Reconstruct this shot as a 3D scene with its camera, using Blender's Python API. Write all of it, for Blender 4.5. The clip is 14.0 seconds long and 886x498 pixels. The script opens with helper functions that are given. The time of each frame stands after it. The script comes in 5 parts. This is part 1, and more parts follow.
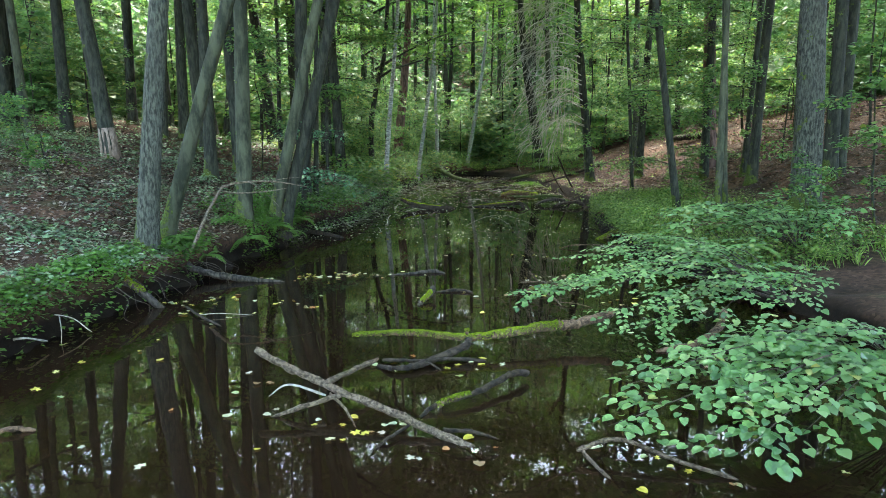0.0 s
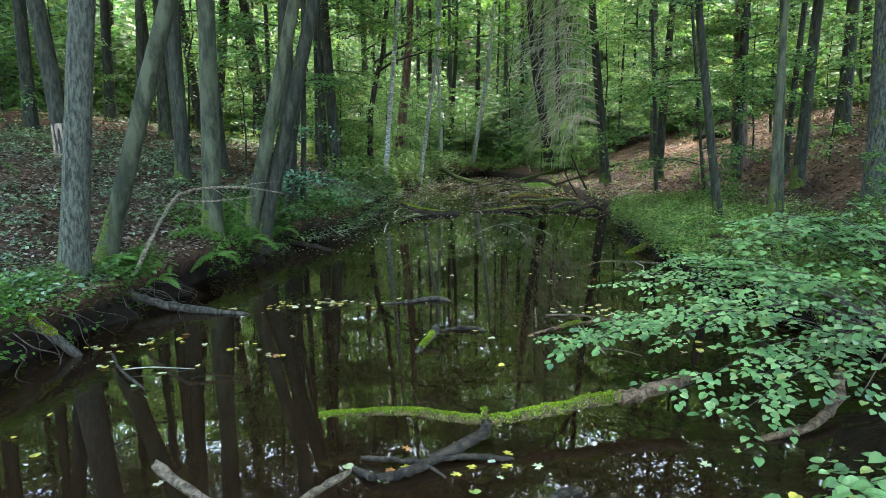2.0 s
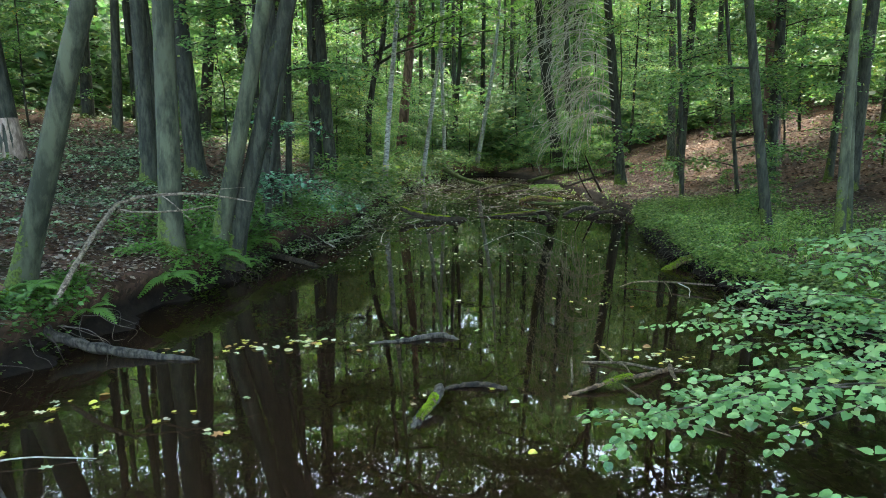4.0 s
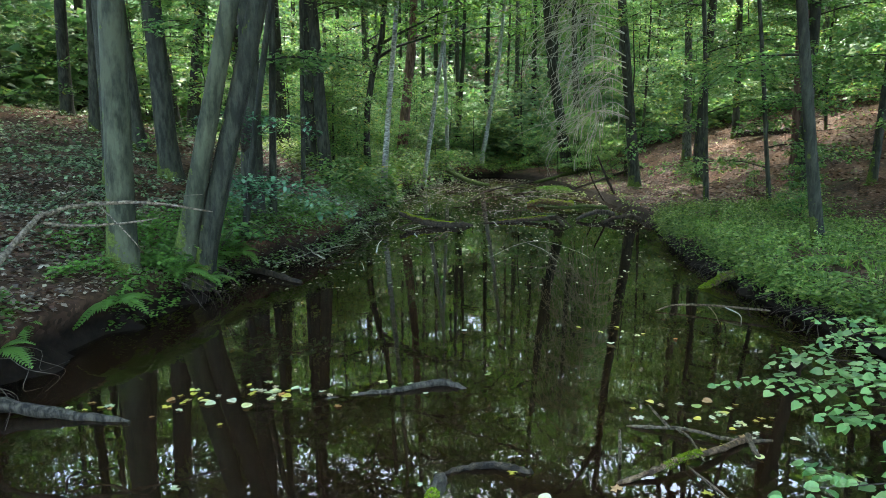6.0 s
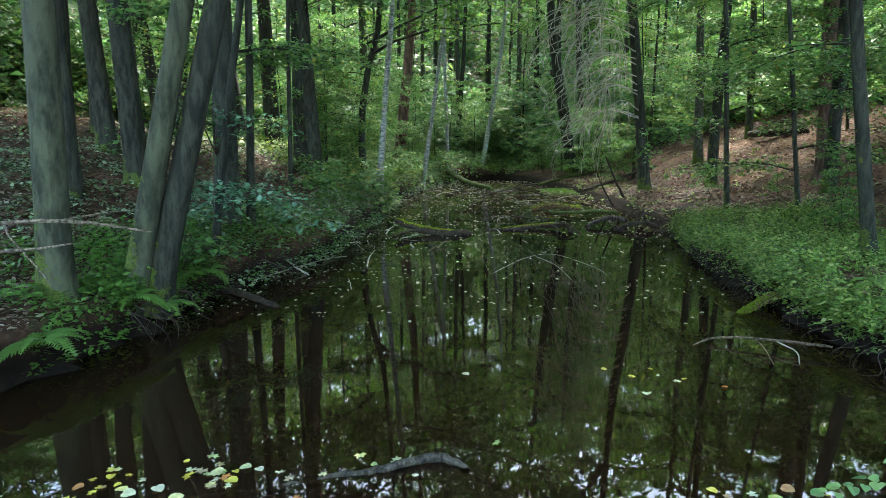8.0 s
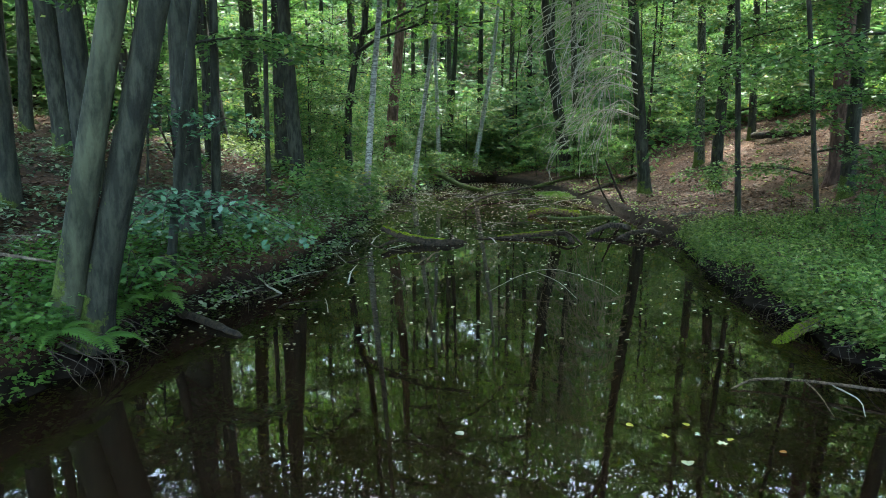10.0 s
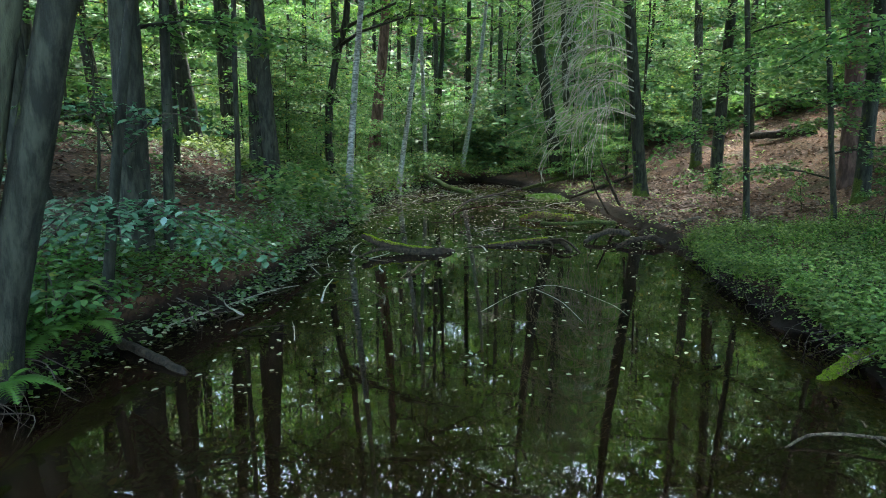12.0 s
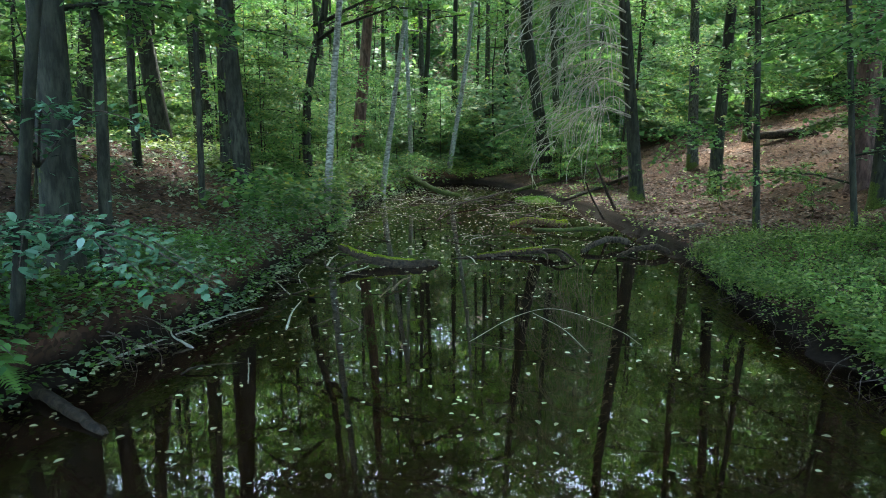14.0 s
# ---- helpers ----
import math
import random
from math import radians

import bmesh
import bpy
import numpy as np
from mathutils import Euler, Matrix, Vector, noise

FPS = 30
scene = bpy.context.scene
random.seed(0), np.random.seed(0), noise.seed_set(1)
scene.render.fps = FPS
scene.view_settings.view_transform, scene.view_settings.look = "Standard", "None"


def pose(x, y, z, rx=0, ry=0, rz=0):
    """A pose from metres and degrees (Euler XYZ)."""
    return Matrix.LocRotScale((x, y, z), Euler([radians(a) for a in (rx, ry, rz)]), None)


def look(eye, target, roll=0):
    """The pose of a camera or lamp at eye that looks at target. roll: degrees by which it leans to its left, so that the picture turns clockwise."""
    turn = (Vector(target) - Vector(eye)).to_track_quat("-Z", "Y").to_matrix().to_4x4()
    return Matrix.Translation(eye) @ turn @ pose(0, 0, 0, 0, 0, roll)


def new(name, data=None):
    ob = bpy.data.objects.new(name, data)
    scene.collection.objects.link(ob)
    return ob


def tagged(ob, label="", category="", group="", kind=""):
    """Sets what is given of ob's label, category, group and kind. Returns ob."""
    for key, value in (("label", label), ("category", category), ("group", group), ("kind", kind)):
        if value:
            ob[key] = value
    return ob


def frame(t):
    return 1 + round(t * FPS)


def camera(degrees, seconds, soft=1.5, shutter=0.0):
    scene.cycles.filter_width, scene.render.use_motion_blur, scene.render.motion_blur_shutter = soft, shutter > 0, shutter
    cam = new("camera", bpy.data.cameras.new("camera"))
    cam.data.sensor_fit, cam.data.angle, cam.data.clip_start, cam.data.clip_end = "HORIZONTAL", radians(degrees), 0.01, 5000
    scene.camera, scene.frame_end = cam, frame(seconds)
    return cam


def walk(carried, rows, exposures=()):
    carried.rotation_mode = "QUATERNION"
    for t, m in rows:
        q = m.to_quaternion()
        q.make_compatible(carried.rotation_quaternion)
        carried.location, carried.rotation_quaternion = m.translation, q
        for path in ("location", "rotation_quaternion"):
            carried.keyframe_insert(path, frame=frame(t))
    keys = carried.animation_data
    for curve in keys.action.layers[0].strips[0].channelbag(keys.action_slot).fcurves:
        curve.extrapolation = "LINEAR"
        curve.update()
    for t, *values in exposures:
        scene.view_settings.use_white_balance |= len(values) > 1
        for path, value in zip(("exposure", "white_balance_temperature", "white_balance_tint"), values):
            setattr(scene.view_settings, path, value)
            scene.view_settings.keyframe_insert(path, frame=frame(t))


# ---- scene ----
cam = camera(68.9, 14.0, soft=0.9)
METRES, EYE, TILT, LEAN, TURN = 8.0, 1.68, -9.2, 0.0, 0.0
ROWS = [
    (0.0, 0.0, 0.0, 0.0, 0.0, 0.0, 0.0),
    (0.5, -0.0003, 0.0501, 0.0078, 0.09, -0.02, -0.01),
    (1.0, -0.0007, 0.0993, 0.0153, 0.17, -0.03, -0.03),
    (1.5, -0.0011, 0.1518, 0.0232, 0.26, -0.05, -0.05),
    (2.0, -0.0024, 0.2029, 0.0305, 0.32, -0.06, -0.05),
    (2.5, -0.0034, 0.2519, 0.0376, 0.4, -0.07, -0.05),
    (3.0, -0.0043, 0.2987, 0.0444, 0.46, -0.08, -0.09),
    (5.5, -0.0075, 0.4936, 0.0715, 0.78, -0.05, -0.14),
    (6.0, -0.0074, 0.5274, 0.0766, 0.84, -0.06, -0.18),
    (6.5, -0.0069, 0.5603, 0.0816, 0.89, -0.06, -0.2),
    (7.0, -0.0066, 0.5919, 0.0876, 0.93, -0.07, -0.22),
    (7.5, -0.0062, 0.6229, 0.0938, 0.93, -0.07, -0.19),
    (10.0, -0.0054, 0.7642, 0.1203, 0.12, 0.0, -0.12),
    (10.5, -0.0054, 0.7925, 0.125, -0.17, 0.01, -0.1),
    (11.0, -0.005, 0.8187, 0.1289, -0.43, 0.01, -0.04),
    (11.5, -0.0045, 0.8474, 0.1332, -0.72, 0.02, -0.05),
    (12.0, -0.0035, 0.8754, 0.1383, -0.99, 0.01, 0.0),
    (12.5, -0.0018, 0.9031, 0.1435, -1.26, 0.02, 0.03),
    (13.0, -0.0002, 0.9306, 0.1484, -1.54, 0.03, 0.12),
    (13.5, 0.0012, 0.9588, 0.1537, -1.83, 0.03, 0.17),
    (14.0, 0.0026, 0.9868, 0.1592, -2.12, 0.02, 0.23),
]
EXPOSURES = [(0.0, 4.47, 7100, 7), (6.5, 4.33, 6950, 5), (14.0, 4.25, 6500, 4)]
walk(cam, [(t, pose(0, 0, EYE, TILT, LEAN, TURN) @ pose(METRES * x, METRES * y, METRES * z, 90 + pitch, roll, yaw)) for t, x, y, z, yaw, pitch, roll in ROWS], EXPOSURES)

# ---- world and sun ----
SUN_EL, SUN_AZ = 56.0, 4.0
world = bpy.data.worlds.new("sky")
scene.world = world
world.use_nodes = True
wn = world.node_tree
sky = wn.nodes.new("ShaderNodeTexSky")
sky.sky_type = "NISHITA"
sky.sun_disc = False
sky.sun_elevation = radians(SUN_EL)
sky.sun_rotation = radians(SUN_AZ)
wn.links.new(sky.outputs[0], wn.nodes["Background"].inputs[0])
wn.nodes["Background"].inputs[1].default_value = 0.15
sun = new("sun", bpy.data.lights.new("sun", "SUN"))
sun.data.energy = 2.6
sun.data.angle = radians(20)
sun.data.color = (1.0, 0.98, 0.94)
az, el = radians(SUN_AZ), radians(SUN_EL)
sun.matrix_world = look((math.sin(az) * math.cos(el) * 60, math.cos(az) * math.cos(el) * 60, math.sin(el) * 60), (0, 0, 0))


# ---- materials ----
def material(name):
    m = bpy.data.materials.new(name)
    m.use_nodes = True
    nt = m.node_tree
    for n in list(nt.nodes):
        nt.nodes.remove(n)
    return m, nt, nt.nodes.new("ShaderNodeOutputMaterial")


def node(nt, kind, **sets):
    n = nt.nodes.new(kind)
    for k, v in sets.items():
        n.inputs[k.replace("_", " ")].default_value = v
    return n


def ramp(nt, fac, stops):
    r = nt.nodes.new("ShaderNodeValToRGB")
    e = r.color_ramp.elements
    e[0].position, e[0].color = stops[0][0], (*stops[0][1], 1)
    e[1].position, e[1].color = stops[-1][0], (*stops[-1][1], 1)
    for p, c in stops[1:-1]:
        x = e.new(p)
        x.color = (*c, 1)
    nt.links.new(fac, r.inputs[0])
    return r.outputs[0]


def noise_tex(nt, coord, scale, detail=4.0, rough=0.6, stretch=None):
    src = coord
    if stretch:
        mp = nt.nodes.new("ShaderNodeMapping")
        mp.inputs["Scale"].default_value = stretch
        nt.links.new(coord, mp.inputs[0])
        src = mp.outputs[0]
    n = node(nt, "ShaderNodeTexNoise", Scale=scale, Detail=detail, Roughness=rough)
    nt.links.new(src, n.inputs["Vector"])
    return n.outputs["Fac"]


def mixed(nt, fac, a, b):
    m = nt.nodes.new("ShaderNodeMix")
    m.data_type = "RGBA"
    for sock, v in ((m.inputs[0], fac), (m.inputs[6], a), (m.inputs[7], b)):
        if isinstance(v, (int, float)):
            sock.default_value = v
        elif isinstance(v, tuple):
            sock.default_value = (*v, 1)
        else:
            nt.links.new(v, sock)
    return m.outputs[2]


def leaf_material(name, stops, through_light=0.45, rough=0.45, spec=0.4, warm=(1.25, 1.2, 0.45), single=False):
    """Leaves that differ one from another, part of the light shining through them."""
    m, nt, out = material(name)
    geo = nt.nodes.new("ShaderNodeNewGeometry")
    tc = nt.nodes.new("ShaderNodeTexCoord")
    info = nt.nodes.new("ShaderNodeObjectInfo")
    col = ramp(nt, info.outputs["Random"] if single else geo.outputs["Random Per Island"], stops)
    blot = ramp(nt, noise_tex(nt, tc.outputs["Object"], 1.3, 2.0), [(0.35, (0.72, 0.72, 0.72)), (0.65, (1.2, 1.2, 1.2))])
    mul = nt.nodes.new("ShaderNodeMix")
    mul.data_type, mul.blend_type = "RGBA", "MULTIPLY"
    mul.inputs[0].default_value = 1.0
    nt.links.new(col, mul.inputs[6])
    nt.links.new(blot, mul.inputs[7])
    p = node(nt, "ShaderNodeBsdfPrincipled", Roughness=rough)
    p.inputs["Specular IOR Level"].default_value = spec
    nt.links.new(mul.outputs[2], p.inputs["Base Color"])
    tr = nt.nodes.new("ShaderNodeBsdfTranslucent")
    tint = nt.nodes.new("ShaderNodeMix")
    tint.data_type, tint.blend_type, tint.clamp_result = "RGBA", "MULTIPLY", False
    tint.inputs[0].default_value = 1.0
    tint.inputs[7].default_value = (*warm, 1)
    nt.links.new(mul.outputs[2], tint.inputs[6])
    nt.links.new(tint.outputs[2], tr.inputs[0])
    mx = nt.nodes.new("ShaderNodeMixShader")
    mx.inputs[0].default_value = through_light
    nt.links.new(p.outputs[0], mx.inputs[1])
    nt.links.new(tr.outputs[0], mx.inputs[2])
    nt.links.new(mx.outputs[0], out.inputs[0])
    return m


def bark_material(name, dark, light, scale=14.0, moss=0.0, stretch=(1, 1, 0.25), bump=0.6, mosscol=(0.08, 0.11, 0.016), mosstop=0.5):
    """Bark with furrows along the stem; moss: how far it grows over the foot."""
    m, nt, out = material(name)
    tc = nt.nodes.new("ShaderNodeTexCoord")
    ob = tc.outputs["Object"]
    fine = noise_tex(nt, ob, scale, 6.0, 0.65, stretch)
    big = noise_tex(nt, ob, 2.2, 3.0, 0.5, (1, 1, 0.5))
    col = ramp(nt, fine, [(0.41, dark), (0.6, light)])
    col = mixed(nt, ramp(nt, big, [(0.42, (0, 0, 0)), (0.62, (0.4, 0.4, 0.4))]), col, tuple(0.5 * (a + b) * 0.75 for a, b in zip(dark, light)))
    height = fine
    if moss > 0:
        sep = nt.nodes.new("ShaderNodeSeparateXYZ")
        nt.links.new(ob, sep.inputs[0])
        mr = node(nt, "ShaderNodeMapRange")
        mr.inputs[1].default_value, mr.inputs[2].default_value = mosstop, 0.0
        mr.inputs[3].default_value, mr.inputs[4].default_value = -0.25, moss
        nt.links.new(sep.outputs[2], mr.inputs[0])
        # thicker on the side turned to the water's upper reach
        geo = nt.nodes.new("ShaderNodeNewGeometry")
        dot = nt.nodes.new("ShaderNodeVectorMath")
        dot.operation = "DOT_PRODUCT"
        dot.inputs[1].default_value = (-0.26, -0.06, 0.1)
        nt.links.new(geo.outputs["Normal"], dot.inputs[0])
        add = nt.nodes.new("ShaderNodeMath")
        add.operation = "MULTIPLY_ADD"
        add.inputs[1].default_value = 1.7
        nt.links.new(noise_tex(nt, ob, 5.5, 7.0, 0.75), add.inputs[0])
        nt.links.new(mr.outputs[0], add.inputs[2])
        tot = nt.nodes.new("ShaderNodeMath")
        nt.links.new(add.outputs[0], tot.inputs[0])
        nt.links.new(dot.outputs["Value"], tot.inputs[1])
        fac = ramp(nt, tot.outputs[0], [(0.98, (0, 0, 0)), (1.12, (1, 1, 1))])
        furry = ramp(nt, noise_tex(nt, ob, 40.0, 3.0, 0.7), [(0.35, tuple(0.35 * c for c in mosscol)), (0.65, mosscol)])
        col = mixed(nt, fac, col, furry)
    p = node(nt, "ShaderNodeBsdfPrincipled", Roughness=0.85)
    p.inputs["Specular IOR Level"].default_value = 0.25
    nt.links.new(col, p.inputs["Base Color"])
    b = node(nt, "ShaderNodeBump", Strength=bump, Distance=0.03)
    nt.links.new(height, b.inputs["Height"])
    nt.links.new(b.outputs[0], p.inputs["Normal"])
    nt.links.new(p.outputs[0], out.inputs[0])
    return m


def soil_material():
    m, nt, out = material("forest_soil")
    tc = nt.nodes.new("ShaderNodeTexCoord")
    ob = tc.outputs["Object"]
    vor = node(nt, "ShaderNodeTexVoronoi", Scale=27.0, Randomness=1.0)
    nt.links.new(ob, vor.inputs["Vector"])
    sep = nt.nodes.new("ShaderNodeSeparateColor")
    nt.links.new(vor.outputs["Color"], sep.inputs[0])
    litter = ramp(nt, sep.outputs[0], [(0.0, (0.045, 0.026, 0.016)), (0.45, (0.09, 0.05, 0.032)), (0.8, (0.115, 0.061, 0.037)), (1.0, (0.17, 0.10, 0.064))])
    # mud colour darkened to include the shade under the overhanging banks
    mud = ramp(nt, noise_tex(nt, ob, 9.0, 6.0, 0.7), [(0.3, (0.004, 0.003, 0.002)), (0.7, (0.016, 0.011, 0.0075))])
    patch = ramp(nt, noise_tex(nt, ob, 0.9, 4.0, 0.6), [(0.36, (0.75, 0.75, 0.75)), (0.6, (0.0, 0.0, 0.0))])
    col = mixed(nt, patch, litter, mud)
    green = ramp(nt, noise_tex(nt, ob, 1.6, 5.0, 0.65), [(0.56, (0, 0, 0)), (0.72, (0.7, 0.7, 0.7))])
    col = mixed(nt, green, col, (0.035, 0.055, 0.018))
    # wet mud below the bank's edge, its near-black colour carrying the hollow's shade
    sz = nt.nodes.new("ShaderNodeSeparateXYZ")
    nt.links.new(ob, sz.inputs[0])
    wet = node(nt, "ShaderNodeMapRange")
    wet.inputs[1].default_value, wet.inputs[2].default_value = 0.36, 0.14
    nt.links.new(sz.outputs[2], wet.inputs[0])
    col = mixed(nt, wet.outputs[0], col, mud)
    p = node(nt, "ShaderNodeBsdfPrincipled", Roughness=0.9)
    p.inputs["Specular IOR Level"].default_value = 0.1
    nt.links.new(col, p.inputs["Base Color"])
    b = node(nt, "ShaderNodeBump", Strength=0.7, Distance=0.03)
    nt.links.new(sep.outputs[1], b.inputs["Height"])
    nt.links.new(b.outputs[0], p.inputs["Normal"])
    nt.links.new(p.outputs[0], out.inputs[0])
    return m


def water_material():
    """Still brown water: mirror gloss by Fresnel over a tinted, clear body."""
    m, nt, out = material("brown_water")
    tc = nt.nodes.new("ShaderNodeTexCoord")
    n1 = noise_tex(nt, tc.outputs["Object"], 4.5, 2.0, 0.5)
    b = node(nt, "ShaderNodeBump", Strength=0.028, Distance=0.02)
    nt.links.new(n1, b.inputs["Height"])
    fr = node(nt, "ShaderNodeFresnel", IOR=1.33)
    nt.links.new(b.outputs[0], fr.inputs["Normal"])
    gl = node(nt, "ShaderNodeBsdfGlossy", Roughness=0.012)
    gl.inputs["Color"].default_value = (0.82, 0.82, 0.82, 1)
    nt.links.new(b.outputs[0], gl.inputs["Normal"])
    tr = nt.nodes.new("ShaderNodeBsdfTransparent")
    tr.inputs[0].default_value = (0.38, 0.26, 0.15, 1)
    silt = nt.nodes.new("ShaderNodeBsdfDiffuse")
    silt.inputs[0].default_value = (0.027, 0.0145, 0.007, 1)
    body = nt.nodes.new("ShaderNodeMixShader")
    body.inputs[0].default_value = 0.4
    nt.links.new(tr.outputs[0], body.inputs[1])
    nt.links.new(silt.outputs[0], body.inputs[2])
    mx = nt.nodes.new("ShaderNodeMixShader")
    nt.links.new(fr.outputs[0], mx.inputs[0])
    nt.links.new(body.outputs[0], mx.inputs[1])
    nt.links.new(gl.outputs[0], mx.inputs[2])
    nt.links.new(mx.outputs[0], out.inputs[0])
    return m


SOIL = soil_material()
WATER = water_material()
BARK_GREY = bark_material("grey_furrowed_bark", (0.017, 0.019, 0.014), (0.10, 0.105, 0.078), 40.0, 0.22, (1, 1, 0.28), 1.0)
BARK_LOG = bark_material("grey_log_bark", (0.01, 0.0085, 0.0065), (0.074, 0.063, 0.046), 30.0, 0.0, bump=0.8)
BARK_SMOOTH = bark_material("smooth_beech_bark", (0.018, 0.021, 0.012), (0.07, 0.076, 0.044), 9.0, 0.26, (1, 1, 0.3), 0.55, mosstop=0.9)
BARK_DARK = bark_material("dark_bark", (0.011, 0.012, 0.008), (0.04, 0.043, 0.028), 16.0, 0.22, bump=0.8)
BARK_PALE = bark_material("pale_birch_bark", (0.11, 0.12, 0.105), (0.36, 0.38, 0.34), 9.0, 0.1, (1, 1, 3.0), 0.3)
BARK_RED = bark_material("reddish_pine_bark", (0.06, 0.035, 0.028), (0.17, 0.105, 0.085), 14.0, 0.0, bump=0.9)
DEADWOOD = bark_material("weathered_dead_wood", (0.03, 0.02, 0.011), (0.2, 0.152, 0.098), 38.0, 0.0, (1, 1, 1), 1.0)
WETWOOD = bark_material("wet_dark_wood", (0.006, 0.0042, 0.0025), (0.05, 0.037, 0.023), 22.0, 0.0, (1, 1, 1), 0.7)
MOSSWOOD = bark_material("moss_covered_wood", (0.04, 0.06, 0.012), (0.16, 0.24, 0.03), 30.0, 0.0, (1, 1, 1), 1.0)
ROOT = bark_material("root_bark", (0.025, 0.019, 0.014), (0.09, 0.072, 0.055), 30.0, 0.0, (1, 1, 1), 0.3)
BROWNWOOD = bark_material("brown_rotting_wood", (0.03, 0.017, 0.009), (0.19, 0.12, 0.07), 26.0, 0.0, (1, 1, 1), 0.8)
BLEACHED = bark_material("bleached_dead_wood", (0.04, 0.03, 0.02), (0.25, 0.2, 0.14), 38.0, 0.0, (1, 1, 1), 0.8)
BAREWOOD = bark_material("bare_pale_wood", (0.10, 0.07, 0.05), (0.26, 0.19, 0.145), 20.0, 0.0, (1, 1, 0.3), 0.4)
MOSSDARK = bark_material("dark_mossy_wood", (0.018, 0.024, 0.008), (0.07, 0.10, 0.018), 26.0, 0.0, (1, 1, 1), 1.0)
TWIG = bark_material("grey_twigs", (0.18, 0.17, 0.13), (0.4, 0.38, 0.31), 30.0, 0.0, (1, 1, 1), 0.3)
LEAF_CANOPY = leaf_material("canopy_leaves", [(0.0, (0.05, 0.11, 0.03)), (0.5, (0.09, 0.18, 0.048)), (0.85, (0.13, 0.23, 0.056)), (1.0, (0.2, 0.24, 0.05))], 0.5, 0.55, 0.3, (1.2, 1.3, 0.8))
# cooler than the canopy leaves: the distance haze is put into this colour
LEAF_FAR_HAZE = leaf_material("hazed_far_leaves", [(0.0, (0.05, 0.11, 0.042)), (0.5, (0.085, 0.17, 0.065)), (0.85, (0.12, 0.22, 0.085)), (1.0, (0.2, 0.24, 0.06))], 0.55, 0.5, 0.4, (1.12, 1.3, 0.95))
LEAF_BEECH = leaf_material("beech_leaves", [(0.0, (0.04, 0.1, 0.034)), (0.5, (0.09, 0.19, 0.058)), (0.9, (0.14, 0.235, 0.078)), (1.0, (0.27, 0.25, 0.06))], 0.55, 0.45, 0.38, (1.3, 1.35, 0.85))
LEAF_BUSH = leaf_material("bush_leaves", [(0.0, (0.04, 0.11, 0.036)), (0.4, (0.1, 0.215, 0.062)), (0.8, (0.14, 0.275, 0.085)), (0.97, (0.21, 0.33, 0.12)), (1.0, (0.28, 0.28, 0.06))], 0.35, 0.4, 0.5, (0.9, 1.15, 0.5))
LEAF_BUSH_ONE = leaf_material("single_bush_leaves", [(0.0, (0.04, 0.11, 0.036)), (0.4, (0.1, 0.215, 0.062)), (0.8, (0.14, 0.275, 0.085)), (0.97, (0.21, 0.33, 0.12)), (1.0, (0.28, 0.28, 0.06))], 0.35, 0.4, 0.5, (0.9, 1.15, 0.5), single=True)
LEAF_HERB = leaf_material("herb_leaves", [(0.0, (0.045, 0.09, 0.02)), (0.5, (0.125, 0.225, 0.05)), (0.85, (0.20, 0.30, 0.075)), (1.0, (0.33, 0.36, 0.14))], 0.4, 0.5, 0.4)
# grey-green herbs, their pale cool tones including a painted sky sheen
LEAF_COOL = leaf_material("sheen_herb_leaves", [(0.0, (0.035, 0.07, 0.035)), (0.45, (0.1, 0.175, 0.085)), (0.85, (0.2, 0.28, 0.16)), (1.0, (0.34, 0.39, 0.29))], 0.3, 0.38, 0.6)
# glossy leaves; bluish sky sheen is also painted into their base colour
LEAF_GLOSSY = leaf_material("glossy_sky_sheen_leaves", [(0.0, (0.05, 0.115, 0.06)), (0.6, (0.095, 0.19, 0.11)), (1.0, (0.16, 0.27, 0.18))], 0.25, 0.26, 0.9, (0.9, 1.1, 0.6))
LEAF_FERN = leaf_material("fern_fronds", [(0.0, (0.05, 0.12, 0.025)), (1.0, (0.12, 0.24, 0.05))], 0.45)
LEAF_LITTER = leaf_material("fallen_brown_leaves", [(0.0, (0.028, 0.016, 0.011)), (0.5, (0.078, 0.039, 0.024)), (0.88, (0.125, 0.066, 0.041)), (1.0, (0.22, 0.16, 0.11))], 0.15, 0.6, 0.3, (1.2, 0.9, 0.6))
# pale litter, lightened further for the sky light on the near left bank
LEAF_LITTER_SKYLIT = leaf_material("pale_skylit_litter", [(0.0, (0.05, 0.035, 0.024)), (0.45, (0.14, 0.10, 0.07)), (0.8, (0.25, 0.195, 0.145)), (1.0, (0.42, 0.37, 0.29))], 0.15, 0.5, 0.4, (1.2, 1.0, 0.7))
LEAF_FLOAT_ONE = leaf_material("single_floating_leaves", [(0.0, (0.42, 0.34, 0.04)), (0.3, (0.55, 0.48, 0.07)), (0.45, (0.56, 0.54, 0.36)), (0.62, (0.18, 0.26, 0.04)), (0.78, (0.5, 0.48, 0.34)), (0.92, (0.25, 0.15, 0.06)), (1.0, (0.45, 0.16, 0.04))], 0.15, 0.4, 0.5, (1.1, 1.0, 0.5), single=True)
LEAF_MOSS = leaf_material("moss_tufts", [(0.0, (0.09, 0.14, 0.012)), (0.5, (0.19, 0.29, 0.02)), (1.0, (0.32, 0.43, 0.04))], 0.4, 0.7, 0.15)
LEAF_PALE = leaf_material("floating_pale_leaves", [(0.0, (0.16, 0.17, 0.09)), (0.6, (0.34, 0.35, 0.22)), (1.0, (0.55, 0.52, 0.30))], 0.1, 0.35, 0.5, (1, 1, 0.7))


